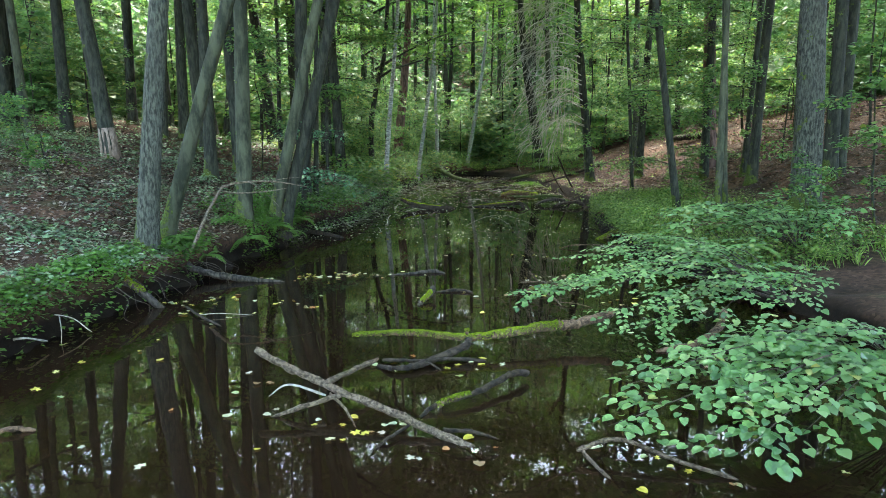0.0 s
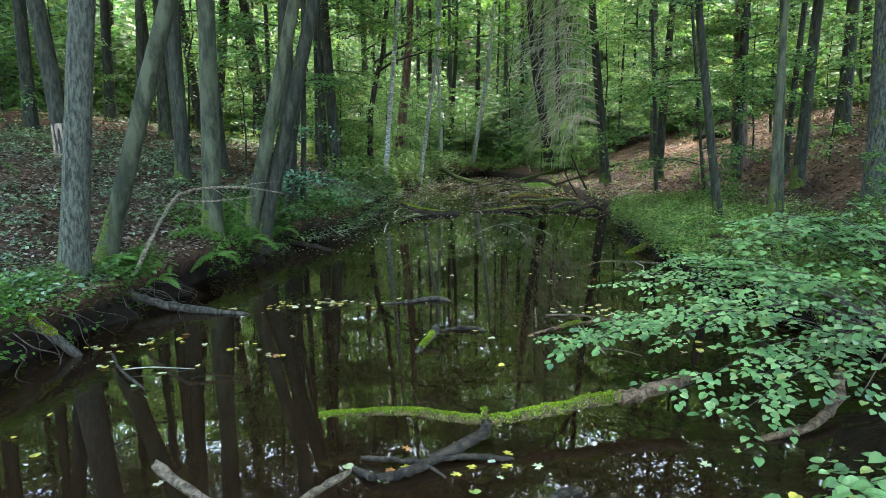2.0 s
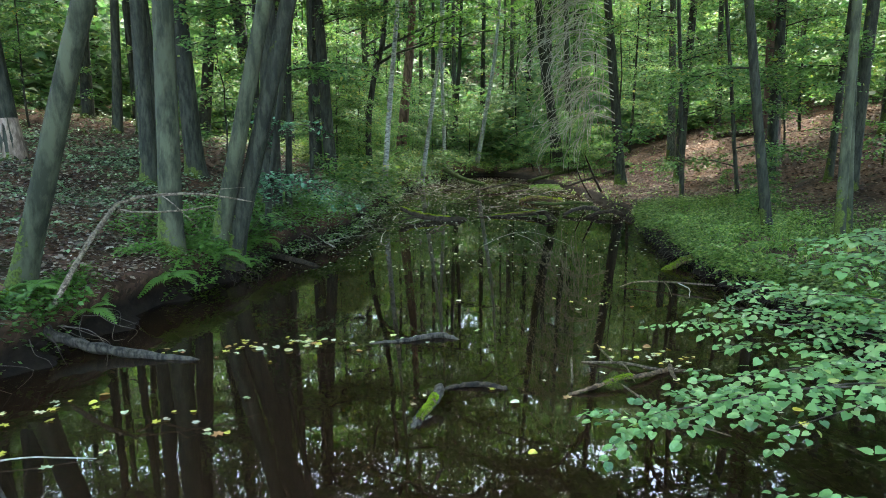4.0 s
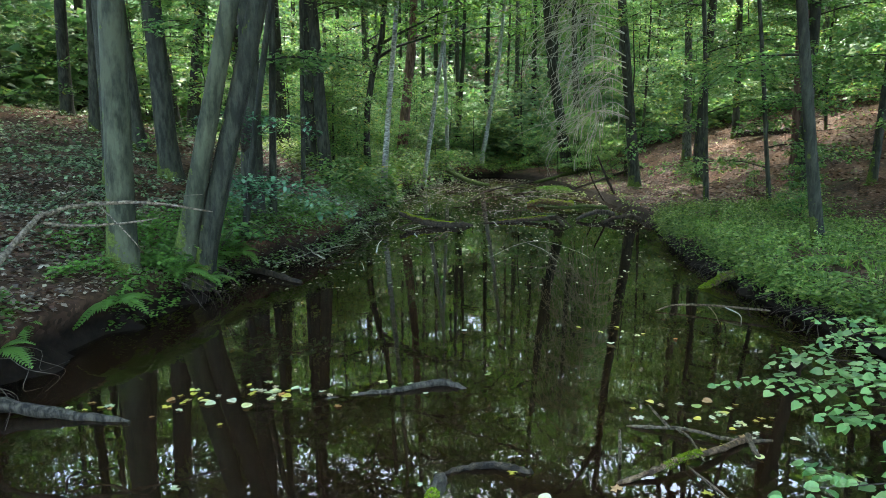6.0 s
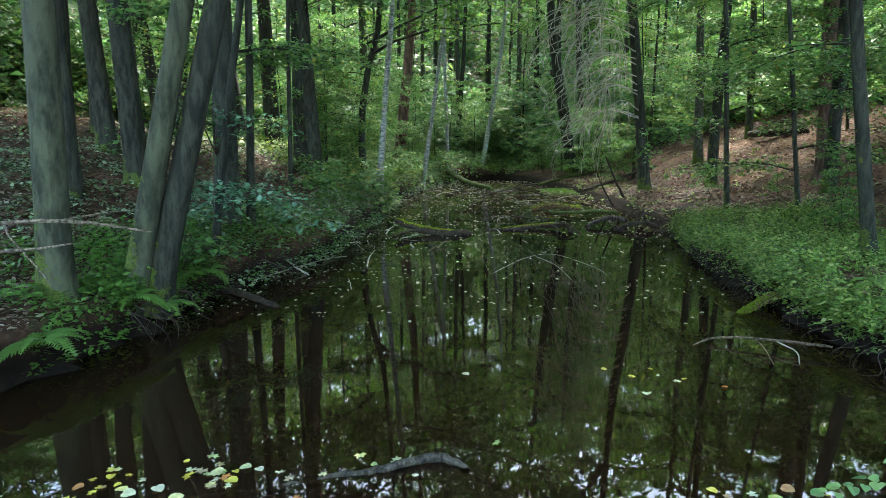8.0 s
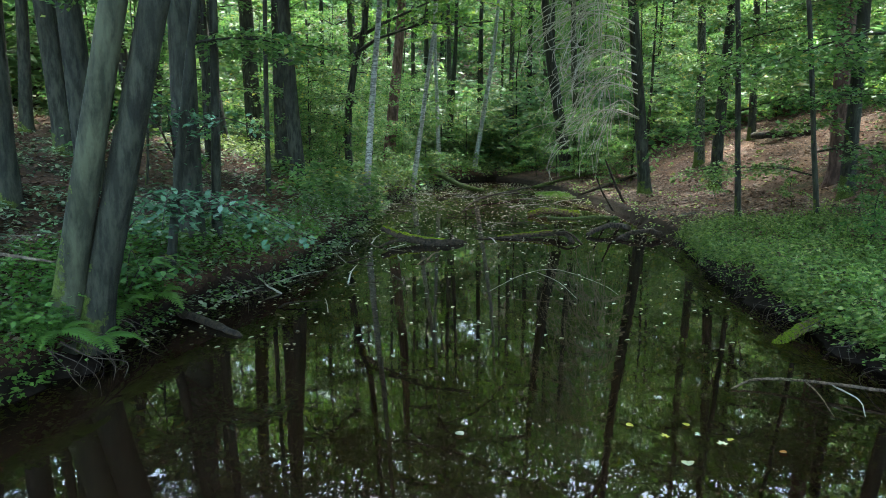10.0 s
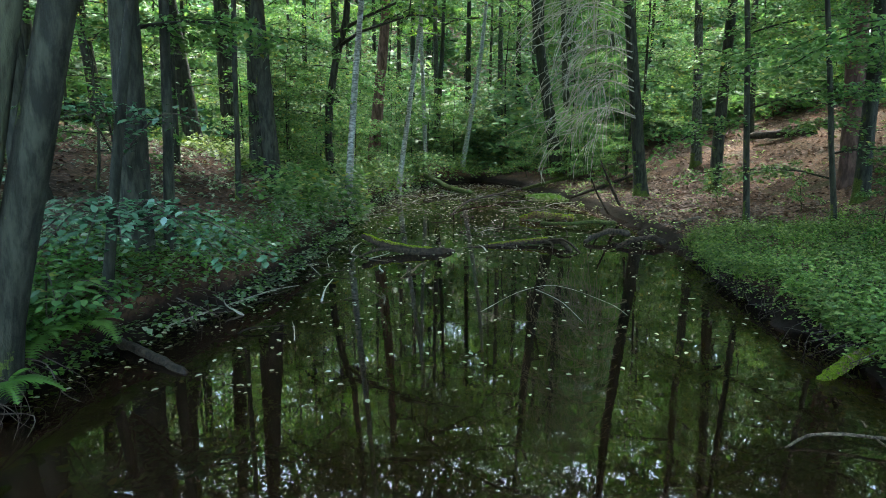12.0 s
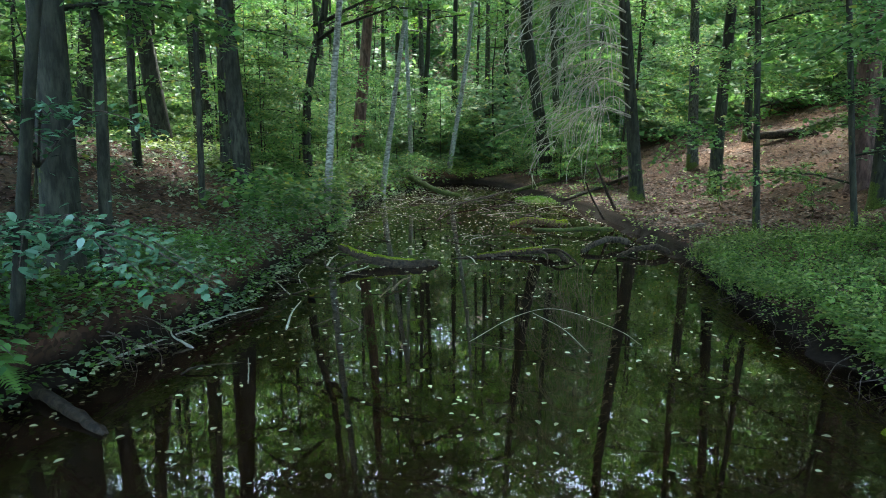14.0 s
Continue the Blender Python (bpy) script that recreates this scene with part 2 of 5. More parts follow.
# ---- mesh tools ----
def mesh_from(name, verts, faces, mat, smooth=False):
    me = bpy.data.meshes.new(name)
    me.from_pydata([tuple(v) for v in verts], [], faces)
    me.materials.append(mat)
    if smooth:
        me.polygons.foreach_set("use_smooth", [True] * len(me.polygons))
    me.update()
    return me


def part(name, me, parent, label=""):
    ob = new(name, me)
    ob.parent = parent
    if label:
        ob["label"] = label
    return ob


TRI = np.array([(0, -0.1, 0), (0.52, 0.4, 0.06), (1, -0.12, -0.06)])
RHOMB = np.array([(0, 0, 0), (0.45, -0.33, 0.05), (1, 0, -0.06), (0.45, 0.33, 0.05)])
OVAL = np.array([(0, 0, 0), (0.22, -0.27, 0.05), (0.6, -0.3, 0.04), (1, 0, -0.1), (0.6, 0.3, 0.04), (0.22, 0.27, 0.05)])
HEART = np.array([(0.06, 0, 0), (-0.04, -0.2, 0.03), (0.12, -0.44, 0.07), (0.42, -0.47, 0.06), (0.72, -0.26, 0.0), (1.0, 0.0, -0.1),
                  (0.72, 0.26, 0.0), (0.42, 0.47, 0.06), (0.12, 0.44, 0.07), (-0.04, 0.2, 0.03)])


def leaf_mesh(name, pos, along, up, size, mat, shape=RHOMB):
    """One mesh of many single leaves: pos, along, up (n,3), size (n)."""
    pos, along, up, size = (np.asarray(a, dtype=float) for a in (pos, along, up, size))
    along = along / (np.linalg.norm(along, axis=1, keepdims=True) + 1e-9)
    side = np.cross(up, along)
    side /= np.linalg.norm(side, axis=1, keepdims=True) + 1e-9
    nrm = np.cross(along, side)
    n, k = len(pos), len(shape)
    v = pos[:, None, :] + size[:, None, None] * (shape[None, :, 0:1] * along[:, None, :] + shape[None, :, 1:2] * side[:, None, :] + shape[None, :, 2:3] * nrm[:, None, :])
    me = bpy.data.meshes.new(name)
    me.vertices.add(n * k)
    me.vertices.foreach_set("co", v.reshape(-1))
    me.loops.add(n * k)
    me.loops.foreach_set("vertex_index", np.arange(n * k, dtype=np.int32))
    me.polygons.add(n)
    me.polygons.foreach_set("loop_start", np.arange(n, dtype=np.int32) * k)
    me.polygons.foreach_set("loop_total", np.full(n, k, dtype=np.int32))
    me.materials.append(mat)
    me.update(calc_edges=True)
    return me


class Tubes:
    """Collects tapered, slightly uneven stems into one mesh."""

    def __init__(self, seed=0):
        self.v, self.f, self.rng = [], [], np.random.default_rng(seed)

    def add(self, path, radii, sides=6, rough=0.08, flare=0.0):
        path = np.asarray(path, dtype=float)
        n = len(path)
        d = np.gradient(path, axis=0)
        d /= np.linalg.norm(d, axis=1, keepdims=True) + 1e-9
        ref = np.array((0.0, 1.0, 0.0)) if abs(d[0][1]) < 0.8 else np.array((1.0, 0.0, 0.0))
        base = len(self.v)
        lump = 1 + rough * self.rng.normal(size=sides)
        for i in range(n):
            a = np.cross(d[i], ref)
            a /= np.linalg.norm(a) + 1e-9
            b = np.cross(d[i], a)
            for j in range(sides):
                t = 2 * math.pi * j / sides
                r = radii[i] * (lump[j] + rough * 0.6 * self.rng.normal())
                if flare:
                    r += flare * radii[0] * math.exp(-i * 1.1) * (0.55 + 0.45 * math.cos(t * max(3, sides // 4) + base))
                self.v.append(path[i] + r * (math.cos(t) * a + math.sin(t) * b))
        for i in range(n - 1):
            for j in range(sides):
                k = (j + 1) % sides
                self.f.append((base + i * sides + j, base + i * sides + k, base + (i + 1) * sides + k, base + (i + 1) * sides + j))
        self.f.append(tuple(base + j for j in range(sides))[::-1])
        self.f.append(tuple(base + (n - 1) * sides + j for j in range(sides)))
        return self

    def mesh(self, name, mat):
        return mesh_from(name, self.v, self.f, mat, True)


def bend(points, steps=5):
    """A smooth line (Catmull-Rom) through a few points."""
    p = [np.asarray(q, dtype=float) for q in points]
    p = [2 * p[0] - p[1]] + p + [2 * p[-1] - p[-2]]
    out = []
    for i in range(1, len(p) - 2):
        for s in range(steps):
            t = s / steps
            out.append(0.5 * (2 * p[i] + (p[i + 1] - p[i - 1]) * t + (2 * p[i - 1] - 5 * p[i] + 4 * p[i + 1] - p[i + 2]) * t * t
                              + (3 * p[i] - p[i - 1] - 3 * p[i + 1] + p[i + 2]) * t ** 3))
    out.append(p[-2])
    return np.array(out)


# ---- the lie of the land: a stream between two banks ----
def left_shore(y):
    return np.interp(y, [-60, -4, 2, 4.6, 6.0, 7.0, 8.3, 9.4, 10.2, 11.0, 12.2, 13.0, 14.2, 17, 20, 24, 28, 31, 34, 36, 37, 300],
                     [-4.5, -4.2, -3.9, -3.5, -3.4, -3.25, -3.15, -3.05, -2.88, -2.75, -2.68, -2.45, -2.0, -1.85, -1.7, -1.8, -1.2, -0.8, 0.2, 1.4, 2.2, 2.2])


def right_shore(y):
    return np.interp(y, [-60, -4, 2, 4.6, 6.4, 8.0, 9.2, 10.1, 11.2, 12.4, 13.5, 14.7, 15.8, 17.0, 18.2, 21, 23.5, 26, 30, 33, 35, 36, 37, 300],
                     [5.0, 4.6, 4.0, 3.75, 3.6, 3.42, 3.33, 3.2, 3.17, 3.3, 3.33, 3.48, 3.68, 3.95, 4.0, 4.2, 4.3, 4.1, 3.8, 3.6, 3.2, 2.6, 2.2, 2.2])


def wob(x, y, s, k=0.0):
    return noise.noise(Vector((x * s + k, y * s - k, k)))


def rise_left(d):
    return np.interp(d, [0, 0.06, 0.18, 0.35, 0.8, 1.5, 3, 6, 12, 25, 40, 70, 300], [0.0, 0.25, 0.40, 0.48, 0.60, 0.80, 1.22, 1.75, 2.6, 4.9, 10, 26, 60])


def rise_right(d):
    return np.interp(d, [0, 0.06, 0.2, 0.35, 0.9, 1.8, 3, 4.2, 7, 12, 25, 40, 70, 300], [0.0, 0.14, 0.22, 0.26, 0.34, 0.46, 0.75, 1.3, 2.4, 3.8, 6.5, 11, 26, 60])


def rise_end(d):
    return np.interp(d, [0, 0.5, 2, 6, 20, 35, 60, 300], [0.02, 0.25, 0.5, 0.9, 3.0, 9, 24, 60])


def ground_height(x, y):
    xl, xr = float(left_shore(y)), float(right_shore(y))
    if y > 36.5:
        d = y - 36.5
        side = float(rise_left(max(0.0, xl - x))) if x < xl else float(rise_right(max(0.0, x - xr)))
        h = max(float(rise_end(d)), side * min(1.0, 0.2 + d * 0.0) + float(rise_end(d)) * 0.6)
        dd = max(d, xl - x, x - xr)
    elif x < xl:
        dd = xl - x
        h = float(rise_left(dd))
    elif x > xr:
        dd = x - xr
        h = float(rise_right(dd))
    else:
        dd = -min(x - xl, xr - x)
        shallow = 1.0 if y < 17 else 0.35
        return -0.02 - shallow * 0.5 * min(1.0, -dd / 1.3) + (0.05 if y < 17 else 0.13) * wob(x, y, 1.3) + (0.0 if y < 18 else -0.05)
    a = min(1.0, dd / 0.5)
    return h + a * (0.10 * wob(x, y, 0.7) + 0.05 * wob(x, y, 2.1, 5.0)) + min(1.0, dd / 8) * 0.5 * wob(x, y, 0.12, 9.0)


def bank_lip(x, y, h):
    """The water has hollowed the banks: how far their edge leans out over it."""
    xl, xr = float(left_shore(y)), float(right_shore(y))
    if not (xl - 0.9 < x < xr + 0.9 and 1 < y < 17):
        return 0.0
    lip = max(0.0, 1 - abs(h - 0.36) / 0.2) if x < 0 else -max(0.0, 1 - abs(h - 0.24) / 0.14) * 0.8
    return 0.22 * lip * (0.9 + 0.6 * wob(1, y, 1.1))


def build_ground():
    ys = sorted(set([-300, -150, -80, -40, -20, -12, -8, -5, -3, -2] + list(np.arange(-1, 20, 0.16)) + list(np.arange(20, 40, 0.4)) + [41, 43, 46, 50, 55, 62, 67, 72, 80, 90, 100, 120, 170, 300]))
    out = [300, 150, 90, 60, 40, 30, 24, 19, 16, 13.5, 11.5, 10, 8.8, 7.8, 7, 6.3, 5.7, 5.1, 4.6, 4.1, 3.7, 3.3, 2.9, 2.6, 2.3, 2.0, 1.75, 1.5, 1.3, 1.1, 0.9, 0.75, 0.6, 0.5, 0.4, 0.32, 0.25, 0.18, 0.12, 0.06, 0.0]
    verts, faces, rows = [], [], []
    for y in ys:
        xl, xr = float(left_shore(y)), float(right_shore(y))
        jit = 0.10 * wob(0, y, 1.9) + 0.05 * wob(3, y, 5.1)
        xs = [xl - d + jit * max(0, 1 - d / 2) for d in out] + [xl + (xr - xl) * k / 14 for k in range(1, 14)] + [xr + d + jit * max(0, 1 - d / 2) for d in reversed(out)]
        row = []
        for x in xs:
            row.append(len(verts))
            h = ground_height(x, y)
            verts.append((x + bank_lip(x, y, h), y, h))
        rows.append(row)
    for a, b in zip(rows, rows[1:]):
        for i in range(len(a) - 1):
            faces.append((a[i], a[i + 1], b[i + 1], b[i]))
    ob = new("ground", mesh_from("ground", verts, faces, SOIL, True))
    tagged(ob, "brown leaf-strewn forest floor with muddy stream banks", "ground", kind="structure")


build_ground()
water = new("water", mesh_from("water", [(-7, -60, 0), (7, -60, 0), (7, 37.2, 0), (-7, 37.2, 0)], [(0, 1, 2, 3)], WATER))
tagged(water, "still dark brown stream water mirroring the trees", "water", kind="structure")


# ---- trees ----
def spray(rng, limb, width, count, size, droop=0.05, flat=0.5):
    """Leaves in a flat, layered spray on both sides of a limb: (pos, along, up, size)."""
    limb = np.asarray(limb)
    n = len(limb)
    t = rng.random(count) ** 0.7 * (n - 1.001)
    i = t.astype(int)
    f = (t - i)[:, None]
    p = limb[i] * (1 - f) + limb[i + 1] * f
    d = limb[np.minimum(i + 1, n - 1)] - limb[i]
    d /= np.linalg.norm(d, axis=1, keepdims=True) + 1e-9
    side = np.cross(d, (0, 0, 1.0))
    side /= np.linalg.norm(side, axis=1, keepdims=True) + 1e-9
    frac = t / (n - 1)
    w = width * (1.0 - 0.75 * np.abs(frac - 0.45) * 1.3)
    # leaves sit along side twigs, so gaps show between them
    twig = np.round(rng.uniform(-1, 1, count) * 3) / 3 + rng.normal(0, 0.07, count)
    reach = rng.random(count) ** 0.6
    off = w * twig * reach
    p = p + side * off[:, None] + d * (np.abs(off) * 0.6)[:, None]
    p[:, 2] += rng.normal(0, 0.05, count) - droop * np.abs(off)
    along = side * np.sign(off)[:, None] + d * rng.normal(0.5, 0.5, (count, 1)) + rng.normal(0, 0.35, (count, 3))
    up = np.array((0, -0.15, 1.0)) + rng.normal(0, flat, (count, 3))
    return p, along, up, size * rng.uniform(0.6, 1.2, count)


def join_leaves(chunks):
    return [np.concatenate([c[k] for c in chunks]) for k in range(4)]


def limb_path(rng, start, azim, length, lift, sag):
    u = np.linspace(0, 1, 6)
    dx, dy = math.cos(azim), math.sin(azim)
    x = start[0] + dx * length * u + rng.normal(0, 0.05, 6).cumsum() * length * 0.25
    y = start[1] + dy * length * u + rng.normal(0, 0.05, 6).cumsum() * length * 0.25
    z = start[2] + lift * length * u - sag * length * u * u
    return np.stack([x, y, z], 1)


def crown_variant(seed, height, reach, limbs, per_limb, size):
    """A crown round an upright axis, 0 to height: limbs and leaves, two meshes."""
    rng = np.random.default_rng(seed)
    tubes, chunks = Tubes(seed), []
    for k in range(limbs):
        h = height * (k + rng.random()) / limbs
        az = k * 2.4 + rng.normal(0, 0.4)
        ln = reach * (0.55 + 0.6 * math.sin(math.pi * min(1, 0.15 + 0.8 * h / height))) * rng.uniform(0.7, 1.15)
        path = limb_path(rng, (0, 0, h), az, ln, rng.uniform(0.2, 0.7), rng.uniform(0.2, 0.6))
        tubes.add(path[[0, 1, 3, 5]], np.linspace(0.05, 0.008, 4) * (1.3 - h / height * 0.6), 3)
        # upper leaves larger and steeper, shaped to block sky mirrored in the water
        size_h = size * (0.9 + 0.5 * min(1.0, h / height * 1.6))
        chunks.append(spray(rng, path, ln * 0.42, per_limb, size_h, 0.15, 0.5 + 1.6 * h / height))
        for s in range(2):
            q = path[2 + s]
            sub = limb_path(rng, q, az + rng.choice((-0.8, 0.8)), ln * 0.5, rng.uniform(0.1, 0.6), 0.3)
            tubes.add(sub[::2], np.linspace(0.02, 0.005, 3), 3)
            chunks.append(spray(rng, sub, ln * 0.3, per_limb // 2, size_h, 0.15, 0.5 + 1.6 * h / height))
    return tubes.mesh("branches", BARK_DARK), leaf_mesh("crown", *join_leaves(chunks), LEAF_CANOPY, TRI)


MID_CROWNS = [crown_variant(190 + k, 9.0 + k, 3.3, 14, 130, 0.18) for k in range(3)]
LIGHT_CROWNS = [crown_variant(170 + k, 9.0 + k, 3.2, 10, 95, 0.18) for k in range(3)]
THIN_CROWNS = [crown_variant(150 + k, 9.0 + k, 3.4, 16, 150, 0.19) for k in range(3)]
CROWNS = [crown_variant(100 + k, 9.0 + k % 3, 3.4 + 0.3 * (k % 2), 18, 190, 0.20) for k in range(3)]


def stem_path(x, y, z, lean, leany, height, rng, bow=0.0):
    hs = np.array([-0.15, 0.0, 0.12, 0.3, 0.6, 1.2, 2.0, 3.0, 4.0, 5.5, 7.5, 10, 13, height])
    hs = hs[hs <= height]
    wander = np.cumsum(rng.normal(0, 0.012, (len(hs), 2)), axis=0) * np.minimum(hs, 6)[:, None] * 0.25
    eff = np.where(hs < 6, hs, 6 + (hs - 6) * 0.35)
    px = lean * eff + wander[:, 0] + bow * np.sin(np.clip(hs / 4, 0, 1) * math.pi)
    py = leany * eff + wander[:, 1]
    return np.stack([px, py, hs], 1)


tree_count = [0]


def tree(x, y, r, lean=0.0, bark=None, label="", height=15.0, leany=0.0, crown=True, crown_base=6.5, twin=None, bow=0.0, flare=0.5, z=None, thin=False, dense=False, low=0, low_z=(1.5, 4.5), low_az=(0, 6.28), low_len=(1.2, 2.4), worn_foot=False, big=1.0, twin_bark=None, airy=False):
    """A forest tree: trunk, limbs and crown under an empty at its foot."""
    tree_count[0] += 1
    seed = 1000 + tree_count[0]
    rng = np.random.default_rng(seed)
    z = ground_height(x, y) - 0.03 if z is None else z
    root = new("tree")
    root.location = (x, y, z)
    tagged(root, label or "slender dark-barked forest tree with a leafy crown", "tree", "forest trees")
    bark = bark or BARK_DARK
    path = stem_path(x, y, z, lean, leany, height, rng, bow)
    hs = path[:, 2]
    radii = r * (1 - 0.055 * np.clip(hs, 0, 14)) * (1 + 0.28 * np.exp(-np.clip(hs, 0, 9) / 0.25))
    part("trunk", Tubes(seed).add(path, np.maximum(radii, 0.015), 14, 0.035, flare).mesh("trunk", bark), root)
    if twin:
        dx, dy, tl, tr = twin
        p2 = stem_path(x, y, z, tl, leany, height * 0.9, rng) + np.array((dx, dy, 0))
        h2 = p2[:, 2]
        r2 = tr * (1 - 0.055 * np.clip(h2, 0, 14)) * (1 + 0.28 * np.exp(-np.clip(h2, 0, 9) / 0.25))
        part("trunk", Tubes(seed + 7).add(p2, np.maximum(r2, 0.015), 12, 0.035, flare).mesh("trunk", twin_bark or bark), root)
    if worn_foot:
        q = path[1:5] + np.array((0, 0, 0.04))
        part("worn_patch", Tubes(seed + 9).add(q, radii[1:5] * 1.03, 12, 0.04).mesh("worn_patch", BAREWOOD), root, "pale patch where bark is worn away")
    if crown:
        br, lv = (LIGHT_CROWNS if airy or big == 1.0 and -18 < x < -4.5 and 29 < y < 46 else MID_CROWNS if big == 1.0 and (-12 < x < 1.5 and 20 < y < 46 or 1 < x < 8 and 31 < y < 46) else THIN_CROWNS if not dense and thin or not dense and y > (9 if x < 0 else 15) else CROWNS)[tree_count[0] % 3]
        k = int(np.searchsorted(hs, crown_base))
        k = min(k, len(hs) - 1)
        turn = rng.random() * 6.28
        # big swells a crown beyond its natural size to cover mirrored sky
        s = rng.uniform(0.85, 1.15) * big
        m = Matrix.Translation(path[k]) @ Euler((0, 0, turn)).to_matrix().to_4x4() @ Matrix.Scale(s, 4)
        pieces = [(br, lv, m)]
        if big >= 1.35 and -2.5 < x < 2:
            # a second crown added above the view, closing the sky in the reflections
            br, lv = CROWNS[(tree_count[0] + 1) % 3]
            pieces.append((br, lv, m @ Matrix.Translation((0, 0, 0.6)) @ Euler((0, 0, 2.0)).to_matrix().to_4x4()))
        for br, lv, mm in pieces:
            for nm, me in (("branchwork", br), ("crown", lv)):
                ob = tagged(part(nm, me, root), kind="stuff")
                ob.matrix_basis = mm
    for q in range(low):
        # a low leafy bough, one part each with its foliage
        h = rng.uniform(low_z[0], low_z[1])
        k = int(np.searchsorted(hs, h)) - 1
        f = (h - hs[k]) / (hs[k + 1] - hs[k])
        az = rng.uniform(*low_az)
        ln = rng.uniform(*low_len)
        limb = limb_path(rng, path[k] * (1 - f) + path[k + 1] * f, az, ln, rng.uniform(0.1, 0.4), rng.uniform(0.2, 0.45))
        tubes = Tubes(seed + 3 + q).add(limb, np.linspace(0.016, 0.004, 6), 4)
        chunks = [spray(rng, limb, ln * 0.38, int(125 * ln), 0.082)]
        for s in (1, 2, 3):
            sub = limb_path(rng, limb[s], az + (0.8 if s % 2 else -0.8), ln * 0.5, 0.1, 0.3)
            tubes.add(sub, np.linspace(0.007, 0.003, 6), 3)
            chunks.append(spray(rng, sub, ln * 0.2, int(55 * ln), 0.082))
        bough = part("bough", tubes.mesh("bough", bark), root)
        tagged(part("foliage", leaf_mesh("foliage", *join_leaves(chunks), LEAF_BEECH), bough), kind="stuff")
    return root


GREYL = "tall tree with grey furrowed bark on the leafy stream bank"
SMOOTHL = "smooth olive-grey beech trunk with a mossy foot on the bank"
PALEL = "slim pale birch trunk rising behind the stream"
# banks beside the near water
tree(-3.52, 7.56, 0.125, 0.12, BARK_GREY, GREYL, leany=0.0)
tree(-3.62, 8.3, 0.095, 0.34, BARK_SMOOTH, "leaning grey-brown trunk with a mossy foot on the bank", bow=-0.04)
tree(-3.14, 10.16, 0.125, 0.03, BARK_SMOOTH, SMOOTHL, crown_base=5.5)
tree(-2.89, 10.85, 0.105, 0.232, BARK_SMOOTH, "twin-stemmed leaning beech with mossy feet at the water's edge", twin=(0.16, 0.1, 0.262, 0.108), twin_bark=BARK_DARK)
tree(-2.88, 13.3, 0.15, 0.03, BARK_DARK, "dark thick trunk beside leafy sprays on the bank", low=4, low_z=(1.9, 3.2), low_len=(1.0, 1.7))
tree(-2.68, 13.6, 0.055, 0.03, BARK_DARK, "thin dark stem close beside a thick trunk")
tree(-2.72, 12.3, 0.045, 0.16, BARK_DARK, "thin dark leaning stem over the bank")
tree(-3.1, 17.4, 0.045, 0.03, BARK_DARK, "thin straight sapling stem on the bank", height=9, crown_base=4.0)
tree(-3.8, 21.3, 0.17, -0.01, BARK_DARK, "thick dark grey trunk, one of a pair", flare=0.3)
tree(-3.02, 19.46, 0.15, -0.05, BARK_DARK, "dark grey trunk leaning slightly, one of a pair", flare=0.3, dense=True, big=1.5, crown_base=7.0, low=6, low_z=(2.6, 5.0), low_az=(-1.2, 1.0))
tree(-4.6, 12.9, 0.12, 0.0, BARK_DARK, "dark trunk standing behind beech stems", low=3)
tree(-4.4, 14.2, 0.15, -0.05, BARK_DARK, "dark trunk standing behind beech stems")
tree(-6.31, 12.41, 0.15, -0.10, BARK_DARK, "dark leaning trunk with a pale worn foot", flare=0.3, worn_foot=True)
tree(-9.5, 16.6, 0.15, -0.01, BARK_DARK)
tree(-6.0, 16.5, 0.17, -0.06, BARK_DARK)
tree(-7.4, 18.8, 0.15, 0.01, BARK_DARK)
tree(-8.2, 23.5, 0.17, -0.1, BARK_DARK)
tree(-6.3, 24.5, 0.22, -0.12, BARK_DARK, "thick dark leaning trunk on the wooded slope")
tree(-5.6, 25.5, 0.25, -0.03, BARK_DARK, "thick dark trunk on the wooded slope")
# right-hand bank
tree(5.73, 10.22, 0.205, -0.02, BARK_GREY, "massive trunk with rough grey-brown bark", height=18, flare=0.3)
tree(6.9, 11.6, 0.12, 0.0, BARK_DARK, twin=(0.22, 0.1, 0.0, 0.10))
tree(4.46, 12.2, 0.072, -0.17, BARK_DARK, "thin dark stem leaning over the green bank", low=3, low_z=(2.2, 4.0))
tree(4.62, 10.8, 0.06, -0.03, BARK_SMOOTH, "slender clump of pale grey stems", twin=(0.16, 0.1, -0.07, 0.05))
tree(5.12, 17.5, 0.05, -0.08, BARK_DARK, "thin dark sapling stem on brown leaf litter", height=10, crown_base=4.5, low=7, low_z=(1.6, 4.2))
tree(6.83, 22.7, 0.15, 0.03, BARK_DARK, low=7, low_z=(2.2, 5.4), dense=True, big=1.2)
tree(5.38, 23.65, 0.165, -0.12, BARK_DARK, "dark tree trunk flared at its foot on brown litter", flare=0.8, dense=True, big=1.5, crown_base=7.0)
tree(7.75, 19.0, 0.20, -0.05, BARK_RED, "thick reddish trunk with peeling bark", low=6, low_z=(2.0, 4.5), low_az=(2.4, 4.6))
tree(5.82, 16.3, 0.04, -0.12, BARK_DARK, "thin sapling stem on brown leaf litter", height=6, crown=False, low=5, low_z=(0.7, 2.6))
tree(7.1, 17.7, 0.12, 0.0, BARK_DARK, low=6, low_z=(1.9, 4.5))
tree(6.7, 14.1, 0.11, 0.02, BARK_DARK, low=7, low_z=(1.6, 4.0), low_az=(2.2, 4.8))
tree(7.2, 15.6, 0.07, 0.03, BARK_DARK)
tree(9.5, 17.5, 0.16, 0.0, BARK_DARK)
